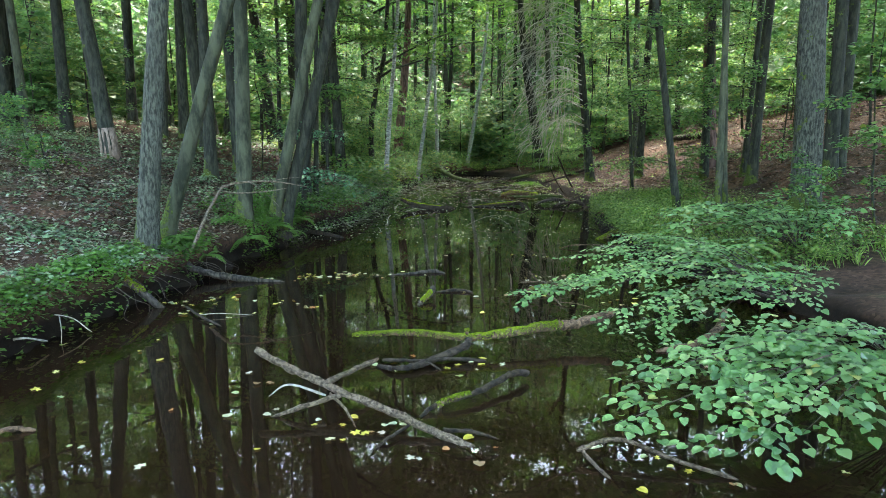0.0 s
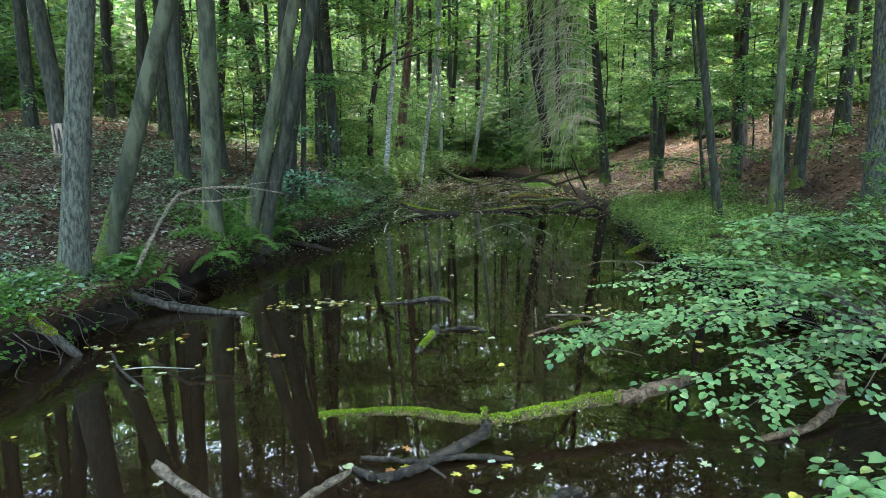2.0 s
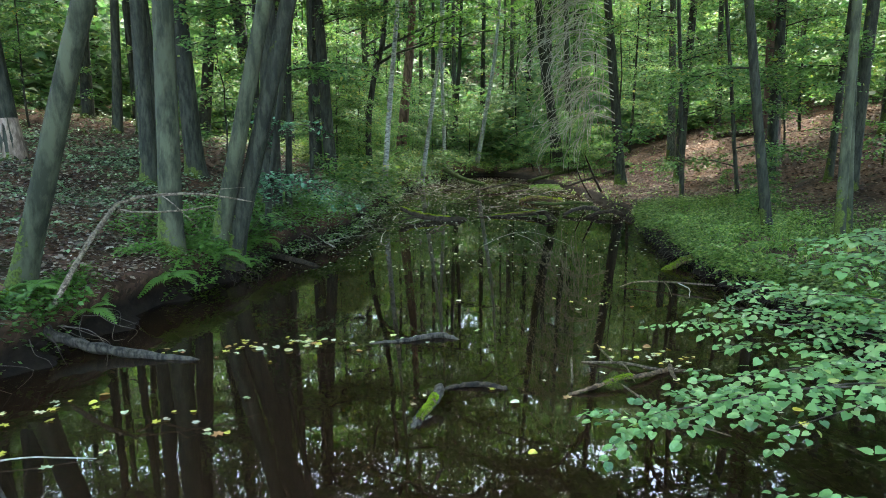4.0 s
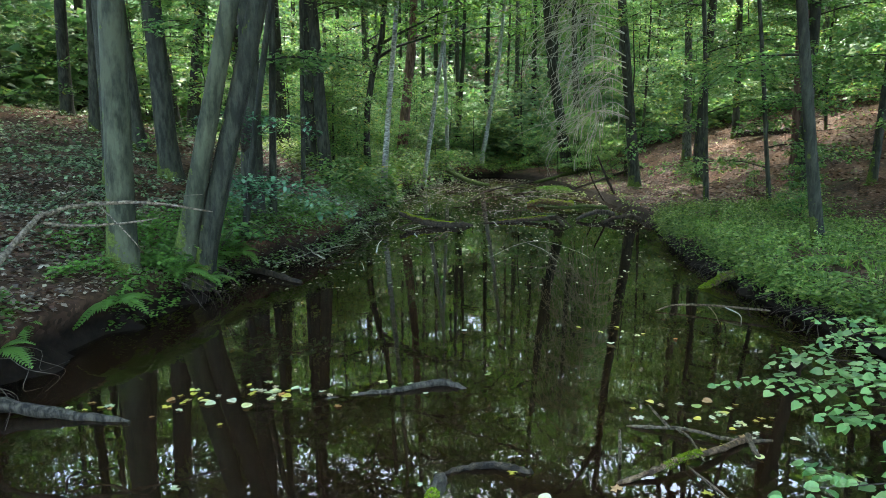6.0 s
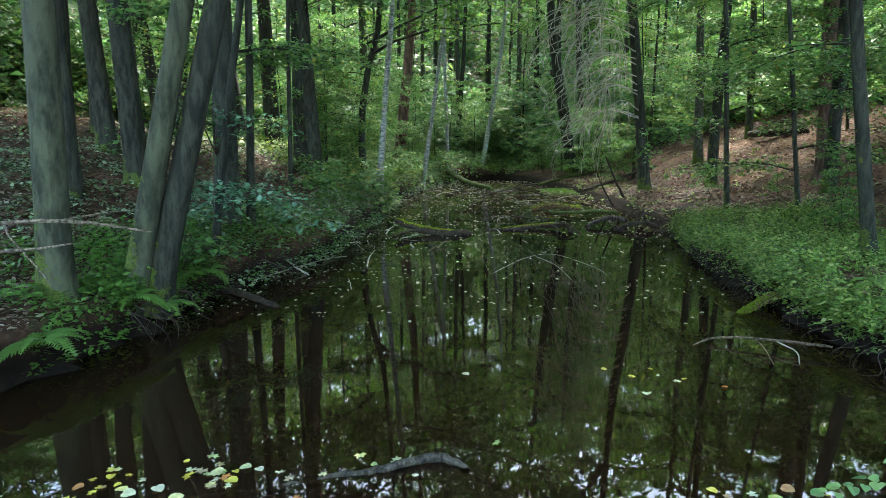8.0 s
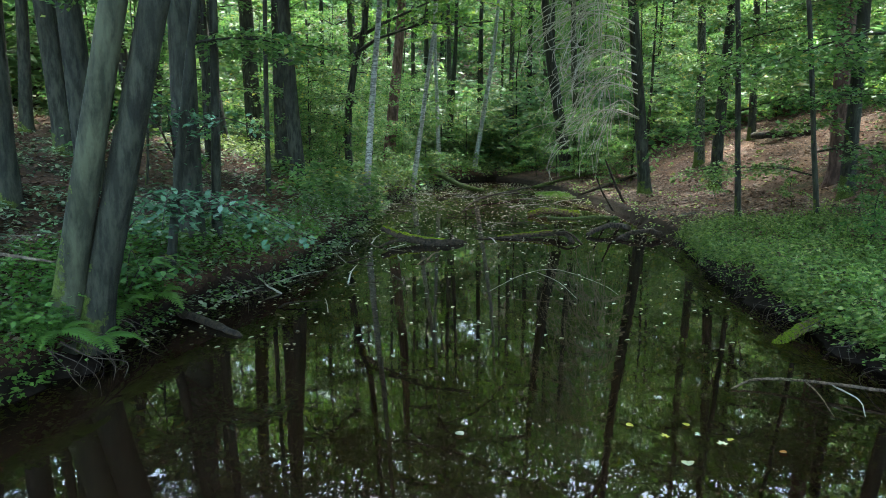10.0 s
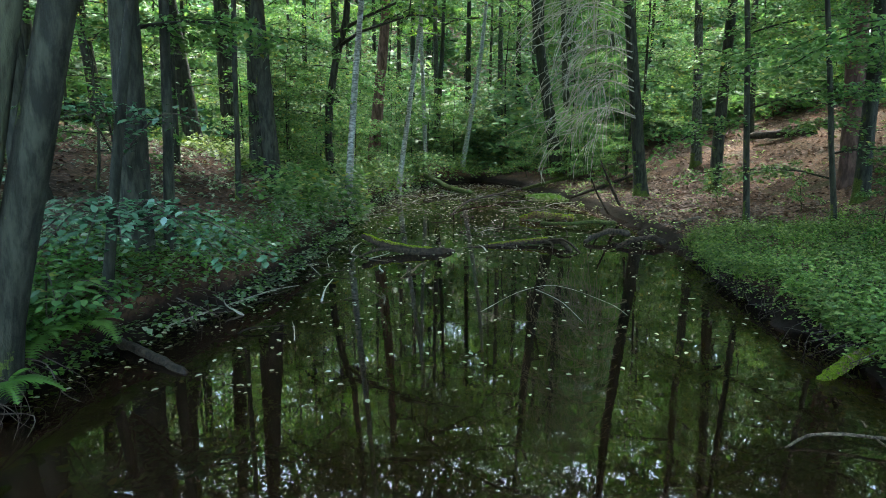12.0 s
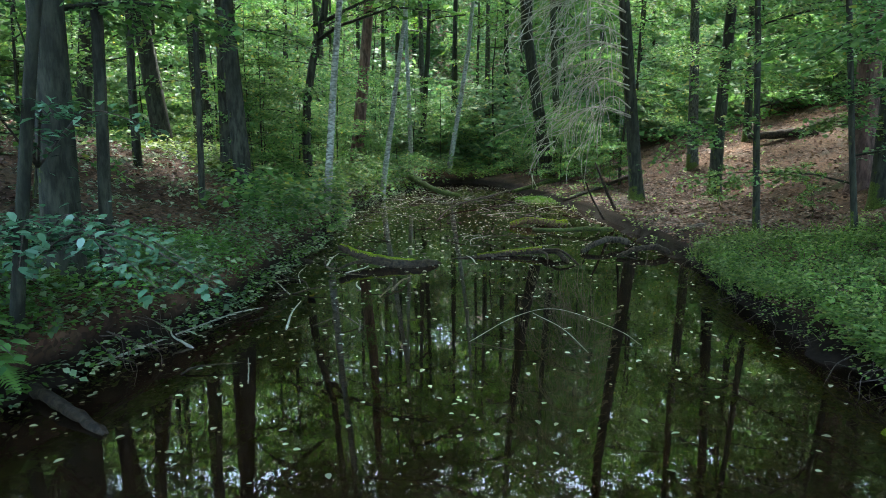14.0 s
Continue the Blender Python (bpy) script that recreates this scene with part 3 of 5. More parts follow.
# the far end of the stream
tree(-2.45, 23.0, 0.10, 0.10, BARK_DARK, "crooked mossy stem leaning over the stream", bow=-0.25, height=8, crown_base=3.0, low=6, low_z=(1.0, 3.0))
tree(-1.95, 21.95, 0.085, 0.07, BARK_PALE, PALEL, dense=True, big=1.35, crown_base=7.0)
tree(-2.2, 31.0, 0.24, 0.10, BARK_RED, "reddish leaning pine trunk behind the birches")
tree(-1.15, 28.5, 0.09, 0.13, BARK_PALE, PALEL, dense=True, big=1.5, crown_base=7.5)
tree(-0.3, 36.9, 0.11, -0.03, BARK_PALE, PALEL)
tree(1.36, 37.6, 0.125, 0.16, BARK_PALE, PALEL)
tree(4.85, 32.0, 0.25, -0.18, BARK_DARK, "thick dark leaning trunk behind drooping bare twigs")

# woods further off, in depth on both slopes and behind the camera
rng = np.random.default_rng(77)
placed = []
tries = 0
while len(placed) < 84 and tries < 6000:
    tries += 1
    if rng.random() < 0.78:
        x, y = rng.uniform(-26, 30), rng.uniform(21, 62)
    else:
        x, y = rng.uniform(-22, 22), rng.uniform(-14, 22)
    xl, xr = float(left_shore(y)), float(right_shore(y))
    edge = 2.2 if y > 22 else 6.5
    if y < 36.5 and xl - edge < x < xr + edge:
        continue
    if y < 3 and abs(x) < 8:
        continue
    if any((x - a) ** 2 + (y - b) ** 2 < 3.2 for a, b in placed):
        continue
    placed.append((x, y))
    tree(x, y, rng.uniform(0.08, 0.2), rng.normal(0, 0.04), (BARK_DARK, BARK_DARK, BARK_GREY, BARK_SMOOTH)[rng.integers(4)],
         "forest tree standing in the leafy woods", height=rng.uniform(12, 17), leany=rng.normal(0, 0.03), crown_base=rng.uniform(3.0, 6.0), flare=0.3, thin=y > 17 and len(placed) % 2 == 0, dense=len(placed) % 2 == 1)


# the left slope's woods
for k in range(11):
    tree(-7.0 - 9 * rng.random(), 11.5 + 1.2 * k + rng.normal(0, 0.4), rng.uniform(0.1, 0.19), rng.normal(0, 0.04), BARK_DARK, "dark forest tree on the leafy slope", height=16, crown_base=rng.uniform(4.0, 6.0), flare=0.3, dense=k % 2 == 0)
# tall trees closing the view behind the stream's end
for k in range(12):
    tree(-6 + 1.35 * k + rng.normal(0, 0.3), 39 + 7 * rng.random(), rng.uniform(0.12, 0.2), rng.normal(0, 0.03), (BARK_DARK, BARK_GREY)[k % 2], "tall forest tree behind the stream's end", height=18, crown_base=8.5, flare=0.3, airy=True)
for k in range(13):
    tree(-9 + 1.7 * k + rng.normal(0, 0.4), 49 + 7 * rng.random(), rng.uniform(0.14, 0.22), rng.normal(0, 0.03), BARK_DARK, "tall forest tree behind the stream's end", height=19, crown_base=7.5, flare=0.3, airy=True)
# unseen trees beside and behind the camera, added to shade the stream
for k in range(26):
    x = rng.uniform(6.5, 17) * (1 if k % 2 else -1)
    y = rng.uniform(-12, 9)
    # left side kept open so sky light reaches the near bank
    if x < 0 and y > -5:
        continue
    tree(x, y, rng.uniform(0.1, 0.2), rng.normal(0, 0.04), BARK_DARK, "forest tree standing in the leafy woods", height=rng.uniform(12, 17), crown_base=rng.uniform(3.5, 6.0), flare=0.3)
for x, y in ((5.6, 1.0), (5.9, -3.0), (-5.8, -3.5)):
    tree(x, y, 0.14, -0.1 * x / 5, BARK_SMOOTH, "unseen forest tree added to shade the stream", crown_base=5.5)

# ---- understorey: young beeches with flat sprays of leaves ----
def sapling_variant(seed, height, reach, limbs, per_limb, size, mat, shape=TRI):
    rng = np.random.default_rng(seed)
    tubes, chunks = Tubes(seed), []
    stem = np.stack([np.cumsum(rng.normal(0, 0.05, 8)), np.cumsum(rng.normal(0, 0.05, 8)), np.linspace(-0.1, height, 8)], 1)
    stem[0, :2] = 0
    trunk = Tubes(seed).add(stem, np.linspace(0.03, 0.006, 8) * height / 4, 5)
    for k in range(limbs):
        h = height * (0.12 + 0.86 * (k + rng.random()) / limbs)
        i = min(6, int(h / height * 7))
        az = k * 2.4 + rng.normal(0, 0.5)
        ln = reach * rng.uniform(0.6, 1.15) * (1.1 - 0.6 * h / height)
        path = limb_path(rng, (stem[i][0], stem[i][1], h), az, ln, rng.uniform(0.05, 0.4), rng.uniform(0.1, 0.45))
        tubes.add(path[[0, 2, 5]], np.linspace(0.013, 0.003, 3), 3)
        chunks.append(spray(rng, path, ln * 0.38, per_limb, size, 0.1))
    return trunk.mesh("stem", BARK_DARK), tubes.mesh("branchwork", BARK_DARK), leaf_mesh("foliage", *join_leaves(chunks), mat, shape)


SAPLINGS = [sapling_variant(300 + k, (3.2, 5.0, 7.0, 2.2, 4.2, 8.5)[k], (1.7, 2.2, 2.5, 1.2, 2.0, 2.6)[k], (15, 19, 22, 11, 18, 25)[k], 200, 0.105, LEAF_BEECH) for k in range(6)]
SHRUBS = [sapling_variant(320 + k, (3.2, 5.0, 7.0, 2.2)[k], (1.7, 2.2, 2.5, 1.2)[k], (13, 17, 20, 10)[k], 120, 0.10, LEAF_BEECH, RHOMB) for k in range(4)]


SHRUB = "small leafy shrub among tree trunks"


def sapling(x, y, k, turn=None, s=1.0, label="young beech with flat sprays of green leaves"):
    root = new("sapling")
    turn = random.random() * 360 if turn is None else turn
    tagged(root, label, "sapling", "young trees")
    stem, twigs, leaves = (SHRUBS if label == SHRUB else SAPLINGS)[k]
    part("stem", stem, root)
    tagged(part("branchwork", twigs, root), kind="stuff")
    tagged(part("foliage", leaves, root), kind="stuff")
    root.matrix_basis = pose(x, y, ground_height(x, y), 0, 0, turn) @ Matrix.Scale(s, 4)
    return root


rng = np.random.default_rng(31)
count, tries, spots = 0, 0, []
while count < 125 and tries < 9000:
    tries += 1
    x, y = rng.uniform(-20, 24), rng.uniform(17, 50)
    xl, xr = float(left_shore(y)), float(right_shore(y))
    edge = 0.8 if y > 24 else 2.4
    if y < 37 and xl - edge < x < xr + edge:
        continue
    if 4.3 < x < 11 and y < 26:
        continue
    if any((x - a) ** 2 + (y - b) ** 2 < 1.0 for a, b in spots):
        continue
    spots.append((x, y))
    sapling(x, y, int(rng.integers(6)), rng.random() * 360, rng.uniform(0.8, 1.2))
    count += 1
for k in range(20):
    y = rng.uniform(21.5, 33)
    sapling(float(left_shore(y)) - rng.uniform(0.5, 3.0), y, int(rng.choice((0, 3, 3, 4))), rng.random() * 360, rng.uniform(0.55, 0.9), "leafy young beech leaning over the stream bank")
for k in range(16):
    sapling(rng.uniform(-2.5, 8.0), rng.uniform(37.2, 43), int(rng.choice((0, 3, 4))), rng.random() * 360, rng.uniform(0.7, 1.0), "dense leafy shrub at the stream's far end")
for k in range(14):
    y = rng.uniform(26.0, 35)
    sapling(float(right_shore(y)) + rng.uniform(0.6, 2.5), y, int(rng.choice((0, 3, 4))), rng.random() * 360, rng.uniform(0.6, 0.9), "dense leafy shrub at the stream's far end")
sapling(-4.3, 15.4, 0, 90, 0.9, SHRUB)
sapling(-5.6, 9.2, 3, 130, 0.55, SHRUB)
sapling(-6.6, 10.6, 3, 230, 0.6, SHRUB)
sapling(4.9, 8.9, 3, 20, 0.55, SHRUB)
sapling(5.7, 8.4, 0, 120, 0.8, SHRUB)
sapling(5.2, 14.0, 3, 220, 0.5, SHRUB)
sapling(5.7, 15.2, 3, 20, 0.45, SHRUB)
sapling(6.4, 18.2, 3, 70, 0.4, SHRUB)
sapling(6.0, 20.5, 3, 170, 0.4, SHRUB)
sapling(7.8, 15.0, 0, 250, 0.9, SHRUB)
sapling(8.6, 13.2, 1, 30, 0.9, SHRUB)
sapling(8.8, 20.5, 1, 330, 0.9, SHRUB)
sapling(10.5, 23.0, 2, 130, 0.9, SHRUB)


def far_woods(n, seed, near, deep, small, large, gaps):
    """The roof of the woods on the rising ground in the distance: leaves in clumps and layers, one mesh."""
    rng = np.random.default_rng(seed)
    pos = []
    while len(pos) < n:
        az = rng.uniform(-0.95, 0.95)
        start = near - 15 * min(1.0, abs(az) / 0.6)
        dist = start + deep * rng.random() ** 1.2
        x, y = dist * math.sin(az) + 1.0, dist * math.cos(az)
        g = ground_height(x, y)
        if gaps:
            lumps = 2.2 * noise.noise(Vector((x * 0.14, y * 0.14, 0.0))) + 1.2 * noise.noise(Vector((x * 0.4, y * 0.4, 3.0)))
            h = g + 1.8 + 0.55 * (dist - start) + lumps - rng.random() ** 1.5 * 4.5
            if rng.random() < 0.5:
                # the storey under the roof
                h = g + rng.random() * max(2.0, h - g)
            if noise.noise(Vector((x * 0.35, y * 0.35, h * 0.6))) + 0.5 * noise.noise(Vector((x * 0.9, y * 0.9, h * 1.6))) < rng.uniform(-0.5, 0.25):
                continue
        else:
            h = g + 22 * rng.random()
        for q in range(7):
            pos.append((x + rng.normal(0, 0.5), y + rng.normal(0, 0.5), h + rng.normal(0, 0.12)))
    pos = np.array(pos[:n])
    a = rng.random(n) * 6.28
    along = np.stack([np.cos(a), np.sin(a), rng.normal(-0.1, 0.3, n)], 1)
    up = np.stack([rng.normal(0, 0.6, n), rng.normal(-0.5, 0.6, n), np.ones(n)], 1)
    ob = new("far_woods", leaf_mesh("far_woods", pos, along, up, rng.uniform(small, large, n), LEAF_FAR_HAZE, TRI))
    tagged(ob, "dense green foliage of the woods far behind", "woods", kind="stuff")


far_woods(300000, 55, 39, 40, 0.24, 0.46, True)
far_woods(70000, 56, 78, 22, 0.6, 1.0, False)

# ---- plants of the banks ----
def scatter_herbs(name, label, mat, n, ylo, yhi, side, dlo, dhi, size, tall, seed, clump=0.45, shape=OVAL, bias=1.6):
    """Low plants on one bank: each a few leaves on a short stem."""
    rng = np.random.default_rng(seed)
    pos, along, up, sz = [], [], [], []
    while len(pos) < n:
        y = rng.uniform(ylo, yhi)
        d = dlo + (dhi - dlo) * rng.random() ** bias
        x = float(left_shore(y)) - d if side < 0 else float(right_shore(y)) + d
        if wob(x, y, 0.55, seed) * 0.6 + wob(x, y, 1.7, seed + 3) * 0.5 < rng.uniform(-clump, clump) - 0.05:
            continue
        z = ground_height(x, y)
        x += bank_lip(x, y, z)
        h = tall * rng.uniform(0.3, 1.0)
        m = rng.integers(4, 8)
        a0 = rng.random() * 6.28
        for k in range(m):
            a = a0 + k * 2.1 + rng.normal(0, 0.3)
            r = rng.uniform(0.01, 0.05) + 0.25 * h
            pos.append((x + math.cos(a) * r, y + math.sin(a) * r, z + h * rng.uniform(0.45, 1.0)))
            along.append((math.cos(a), math.sin(a), rng.normal(-0.1, 0.3)))
            up.append((rng.normal(0, 0.35), rng.normal(0, 0.35), 1))
            sz.append(size * rng.uniform(0.6, 1.25))
    ob = new(name, leaf_mesh(name, pos, along, up, sz, mat, shape))
    return tagged(ob, label, "undergrowth", kind="stuff")


scatter_herbs("ground_cover", "low grey-green leafy herbs over the bank", LEAF_COOL, 8000, 2.5, 7.6, -1, 0.2, 6, 0.058, 0.10, 5, 0.3)
scatter_herbs("ground_cover", "patches of grey-green herbs among brown leaves", LEAF_COOL, 14000, 7.0, 15, -1, 0.6, 8, 0.06, 0.11, 25, 0.2, RHOMB, 0.9)
scatter_herbs("ground_cover", "low green herbs under trees on the slope", LEAF_COOL, 20000, 12, 34, -1, 0.1, 13, 0.08, 0.16, 6, 0.35, RHOMB, 1.2)
scatter_herbs("ground_cover", "fresh green herbs on the bank above the water", LEAF_HERB, 26000, 7.2, 16.8, 1, 0.05, 2.3, 0.052, 0.22, 7, 0.12, shape=RHOMB)
scatter_herbs("ground_cover", "fine feathery green plants on the bank", LEAF_HERB, 16000, 7.5, 17.0, 1, -0.03, 2.6, 0.034, 0.32, 37, 0.2, RHOMB, 1.3)
BLADE = np.array([(0, -0.035, 0), (0.5, 0.03, 0.04), (1, 0, -0.1)])


def scatter_grass(n, ylo, yhi, dhi, seed):
    """Thin blades that stand in loose tufts on the right-hand bank."""
    rng = np.random.default_rng(seed)
    m = n // 9
    y = rng.uniform(ylo, yhi, m)
    x = right_shore(y) + dhi * rng.random(m) ** 1.4
    z = np.array([ground_height(a, b) for a, b in zip(x, y)])
    base = np.repeat(np.stack([x, y, z], 1), 9, axis=0) + rng.normal(0, 0.025, (m * 9, 3)) * np.array((1, 1, 0.1))
    along = rng.normal(0, 0.45, (m * 9, 3)) * np.array((1, 1, 0.2)) + np.array((-0.12, 0, 1.0))
    ob = new("grass", leaf_mesh("grass", base, along, rng.normal(0, 1, (m * 9, 3)), rng.uniform(0.08, 0.2, m * 9), LEAF_HERB, BLADE))
    tagged(ob, "loose tufts of thin green grass on the bank", "grass", kind="stuff")


scatter_grass(4500, 7.0, 17.2, 2.4, 38)
scatter_herbs("ground_cover", "sparse green herbs on brown leaf litter", LEAF_HERB, 2000, 4, 30, 1, 2.4, 12, 0.07, 0.13, 8, 0.2)
scatter_herbs("undergrowth", "dark green undergrowth at the stream's far end", LEAF_HERB, 12000, 20, 40, -1, 0.0, 5, 0.12, 0.5, 9, 0.3, shape=RHOMB)


scatter_herbs("undergrowth", "dark green undergrowth behind the stream's end", LEAF_HERB, 9000, 36, 45, 1, 0.0, 7, 0.14, 0.6, 18, 0.3, RHOMB, 1.0)
scatter_herbs("undergrowth", "dark green undergrowth behind the stream's end", LEAF_HERB, 7000, 36, 45, -1, 0.0, 6, 0.14, 0.6, 19, 0.3, RHOMB, 1.0)


def scatter_litter(name, label, n, ylo, yhi, side, dhi, size, seed, bias=1.3, mat=LEAF_LITTER):
    rng = np.random.default_rng(seed)
    y = rng.uniform(ylo, yhi, n)
    d = 0.15 + dhi * rng.random(n) ** bias
    x = left_shore(y) - d if side < 0 else right_shore(y) + d
    z = np.array([ground_height(a, b) for a, b in zip(x, y)]) + 0.012 + 0.02 * rng.random(n)
    x = x + np.array([bank_lip(p, q, r) for p, q, r in zip(x, y, z)])
    a = rng.random(n) * 6.28
    along = np.stack([np.cos(a), np.sin(a), rng.normal(0, 0.25, n)], 1)
    up = np.stack([rng.normal(0, 0.35, n), rng.normal(0, 0.35, n), np.ones(n)], 1)
    ob = new(name, leaf_mesh(name, np.stack([x, y, z], 1), along, up, size * rng.uniform(0.6, 1.2, n), mat))
    return tagged(ob, label, "leaf litter", kind="stuff")


scatter_herbs("ground_cover", "small green plants among debris by the upper stream", LEAF_HERB, 1500, 17, 30, 1, -0.1, 1.6, 0.06, 0.12, 28, 0.1)
scatter_litter("leaf_litter", "brown leaves and debris along the upper stream", 7000, 16.5, 30, 1, 2.6, 0.08, 13, 1.0)
scatter_litter("leaf_litter", "dry brown beech leaves over the bank", 15000, 8.5, 24, -1, 8, 0.08, 11)
scatter_litter("leaf_litter", "pale dry leaves over the bank, coloured as if lit by the sky", 19000, 3.0, 12.5, -1, 5.5, 0.062, 31, 1.2, LEAF_LITTER_SKYLIT)
scatter_litter("leaf_litter", "dry reddish-brown beech leaves on the slope", 34000, 8, 32, 1, 11, 0.085, 12, 1.0)


# ---- bushes that hang over the water ----
def one_leaf(name, mat, curl=0.1, seed=0):
    """A single broad leaf of length 1, folded along its midrib, with a notched edge."""
    rng = np.random.default_rng(seed)
    rib = [(0.0, 0, 0), (0.3, 0, 0.0), (0.65, 0, -0.02), (0.97, 0, -curl)]
    half = [(-0.04, 0.24), (0.2, 0.46), (0.52, 0.47), (0.8, 0.3)]
    v = list(rib)
    for s in (1, -1):
        for u, w in half:
            v.append((u + rng.normal(0, 0.02), s * w * rng.uniform(0.92, 1.08), 0.22 * w + rng.normal(0, 0.015) - curl * u * u * 0.7))
    f = []
    for o, flip in ((4, False), (8, True)):
        for t in ((0, 1, o + 1, o), (1, 2, o + 2, o + 1), (2, 3, o + 3, o + 2)):
            f.append(t[::-1] if flip else t)
    me = mesh_from(name, v, f, mat)
    return me


BUSH_LEAVES = [one_leaf("leaf", LEAF_BUSH_ONE, 0.08 + 0.08 * k, k) for k in range(3)]


def bush(name, x, y, z, targets, label, leaf=0.074, seed=1, mat=None, shape=HEART, singles=0, arch=0.2, wide=0.24, bare=0.22):
    """Arching twigs from one foot to the given tips, with broad leaves along them; the leaves that reach out furthest are parts of their own."""
    rng = np.random.default_rng(seed)
    root = new(name)
    root.location = (x, y, z)
    tagged(root, label, "bush", "streamside bushes")
    pos, along, up, sz = [], [], [], []
    for (tx, ty, tz) in targets:
        tip = np.array((tx - x, ty - y, tz - z))
        mid = tip * 0.5 + np.array((0, 0, arch + 0.1 * rng.random()))
        path = bend([(0, 0, -0.05), tuple(mid), tuple(tip)], 7)
        part("twig", Tubes(seed).add(path, np.linspace(0.008, 0.002, len(path)), 5).mesh("twig", ROOT), root)
        total = float(np.linalg.norm(tip))
        for j in range(max(4, int(total / 0.09))):
            # side twigs in two rows, leaves alternate along each and one at its end
            u = bare + (1 - bare) * (j + rng.random() * 0.6) / max(4, int(total / 0.09))
            i = min(len(path) - 2, int(u * (len(path) - 1)))
            p = path[i] + (path[i + 1] - path[i]) * rng.random()
            d = path[i + 1] - path[i]
            d = d / (np.linalg.norm(d) + 1e-9)
            s = np.cross(d, (0, 0, 1.0))
            s /= np.linalg.norm(s) + 1e-9
            side = -1 if j % 2 else 1
            sd = s * side * rng.uniform(0.6, 1.0) + d * rng.uniform(0.3, 0.9) + np.array((0, 0, rng.uniform(-0.15, 0.2)))
            sd /= np.linalg.norm(sd)
            ln = wide * rng.uniform(0.4, 1.3)
            m = max(2, int(ln / (leaf * 0.62)))
            cross = np.cross(sd, (0, 0, 1.0))
            tilt = rng.normal(0, 0.16, 3)
            for k in range(m + 1):
                q = p + sd * ln * (k + 0.4) / m + np.array((0, 0, -0.25 * (ln * k / m) ** 2 + rng.normal(0, 0.008)))
                w = 0.0 if k == m else (1 if k % 2 else -1)
                pos.append(q + cross * w * 0.012)
                along.append(sd * 0.75 + cross * w + rng.normal(0, 0.15, 3) + np.array((0, 0, -0.15)))
                up.append(np.array((0, -0.12, 1.0)) + tilt + rng.normal(0, 0.14, 3))
                sz.append(leaf * rng.uniform(0.65, 1.2) * (1.1 if k == m else 1.0))
    order = np.argsort([p[0] for p in pos])
    for k in order[:singles]:
        ax = Vector(along[k]).normalized()
        ay = Vector(up[k]).cross(ax).normalized()
        m = Matrix((ax, ay, ax.cross(ay))).transposed().to_4x4()
        ob = part("leaf", BUSH_LEAVES[k % 3], root)
        ob.matrix_basis = Matrix.Translation(pos[k]) @ m @ Matrix.Scale(sz[k], 4)
    rest = order[singles:]
    if len(rest):
        tagged(part("foliage", leaf_mesh("foliage", [pos[k] for k in rest], [along[k] for k in rest], [up[k] for k in rest], [sz[k] for k in rest], mat or LEAF_BUSH, shape), root), kind="stuff")
    return root


def fan(x0, y0, x1, y1, z0, z1, n, seed):
    rng = np.random.default_rng(seed)
    return [(rng.uniform(x0, x1), rng.uniform(y0, y1), rng.uniform(z0, z1)) for _ in range(n)]


BUSHL = "fresh green broad-leaved bush arching over the water"
bush("bush", 3.3, 5.9, 0.25, [(0.7, 6.27, 0.2), (0.98, 6.3, 0.24), (1.35, 6.6, 0.3), (1.64, 7.62, 0.36), (1.85, 7.85, 0.42), (1.85, 7.3, 0.3), (2.1, 7.9, 0.5), (2.3, 8.1, 0.55), (2.15, 7.45, 0.46), (2.5, 7.6, 0.56), (2.4, 7.2, 0.46), (2.0, 6.6, 0.42), (2.6, 6.6, 0.5),
                              (1.5, 5.9, 0.35), (1.3, 5.3, 0.2), (1.55, 4.95, 0.22), (1.8, 5.2, 0.35), (2.2, 5.3, 0.45), (2.1, 4.8, 0.38), (2.6, 4.7, 0.5), (2.9, 5.0, 0.5)],
     BUSHL, leaf=0.050, seed=1, singles=300, wide=0.25, bare=0.34)
bush("bush", 3.1, 3.9, 0.15, fan(1.0, 2.7, 2.9, 4.0, 0.2, 0.5, 16, 2) + [(0.86, 3.16, 0.24), (1.1, 3.65, 0.28)], BUSHL, leaf=0.056, seed=2, singles=300, wide=0.22, bare=0.3)
bush("bush", 4.4, 7.9, 0.45, fan(2.5, 7.0, 4.9, 8.9, 0.5, 0.95, 28, 3), BUSHL, leaf=0.06, seed=3)


def bough_bush(x, y, z, tips, seed, label, leaf=0.085):
    """Low boughs with flat sprays of glossy leaves, fanned from one stem."""
    rng = np.random.default_rng(seed)
    root = new("bush")
    root.location = (x, y, z)
    tagged(root, label, "bush", "streamside bushes")
    for k, t in enumerate(tips):
        tip = np.array(t) - np.array((x, y, z))
        path = bend([(0, 0, -0.1), tuple(tip * 0.5 + np.array((0, 0, 0.2))), tuple(tip)], 4)
        bough = part("bough", Tubes(seed + k).add(path, np.linspace(0.012, 0.003, len(path)), 5).mesh("bough", ROOT), root)
        tagged(part("foliage", leaf_mesh("foliage", *spray(rng, path, 0.26, 80, leaf * 0.95, 0.25, 0.09), LEAF_GLOSSY, OVAL), bough), kind="stuff")


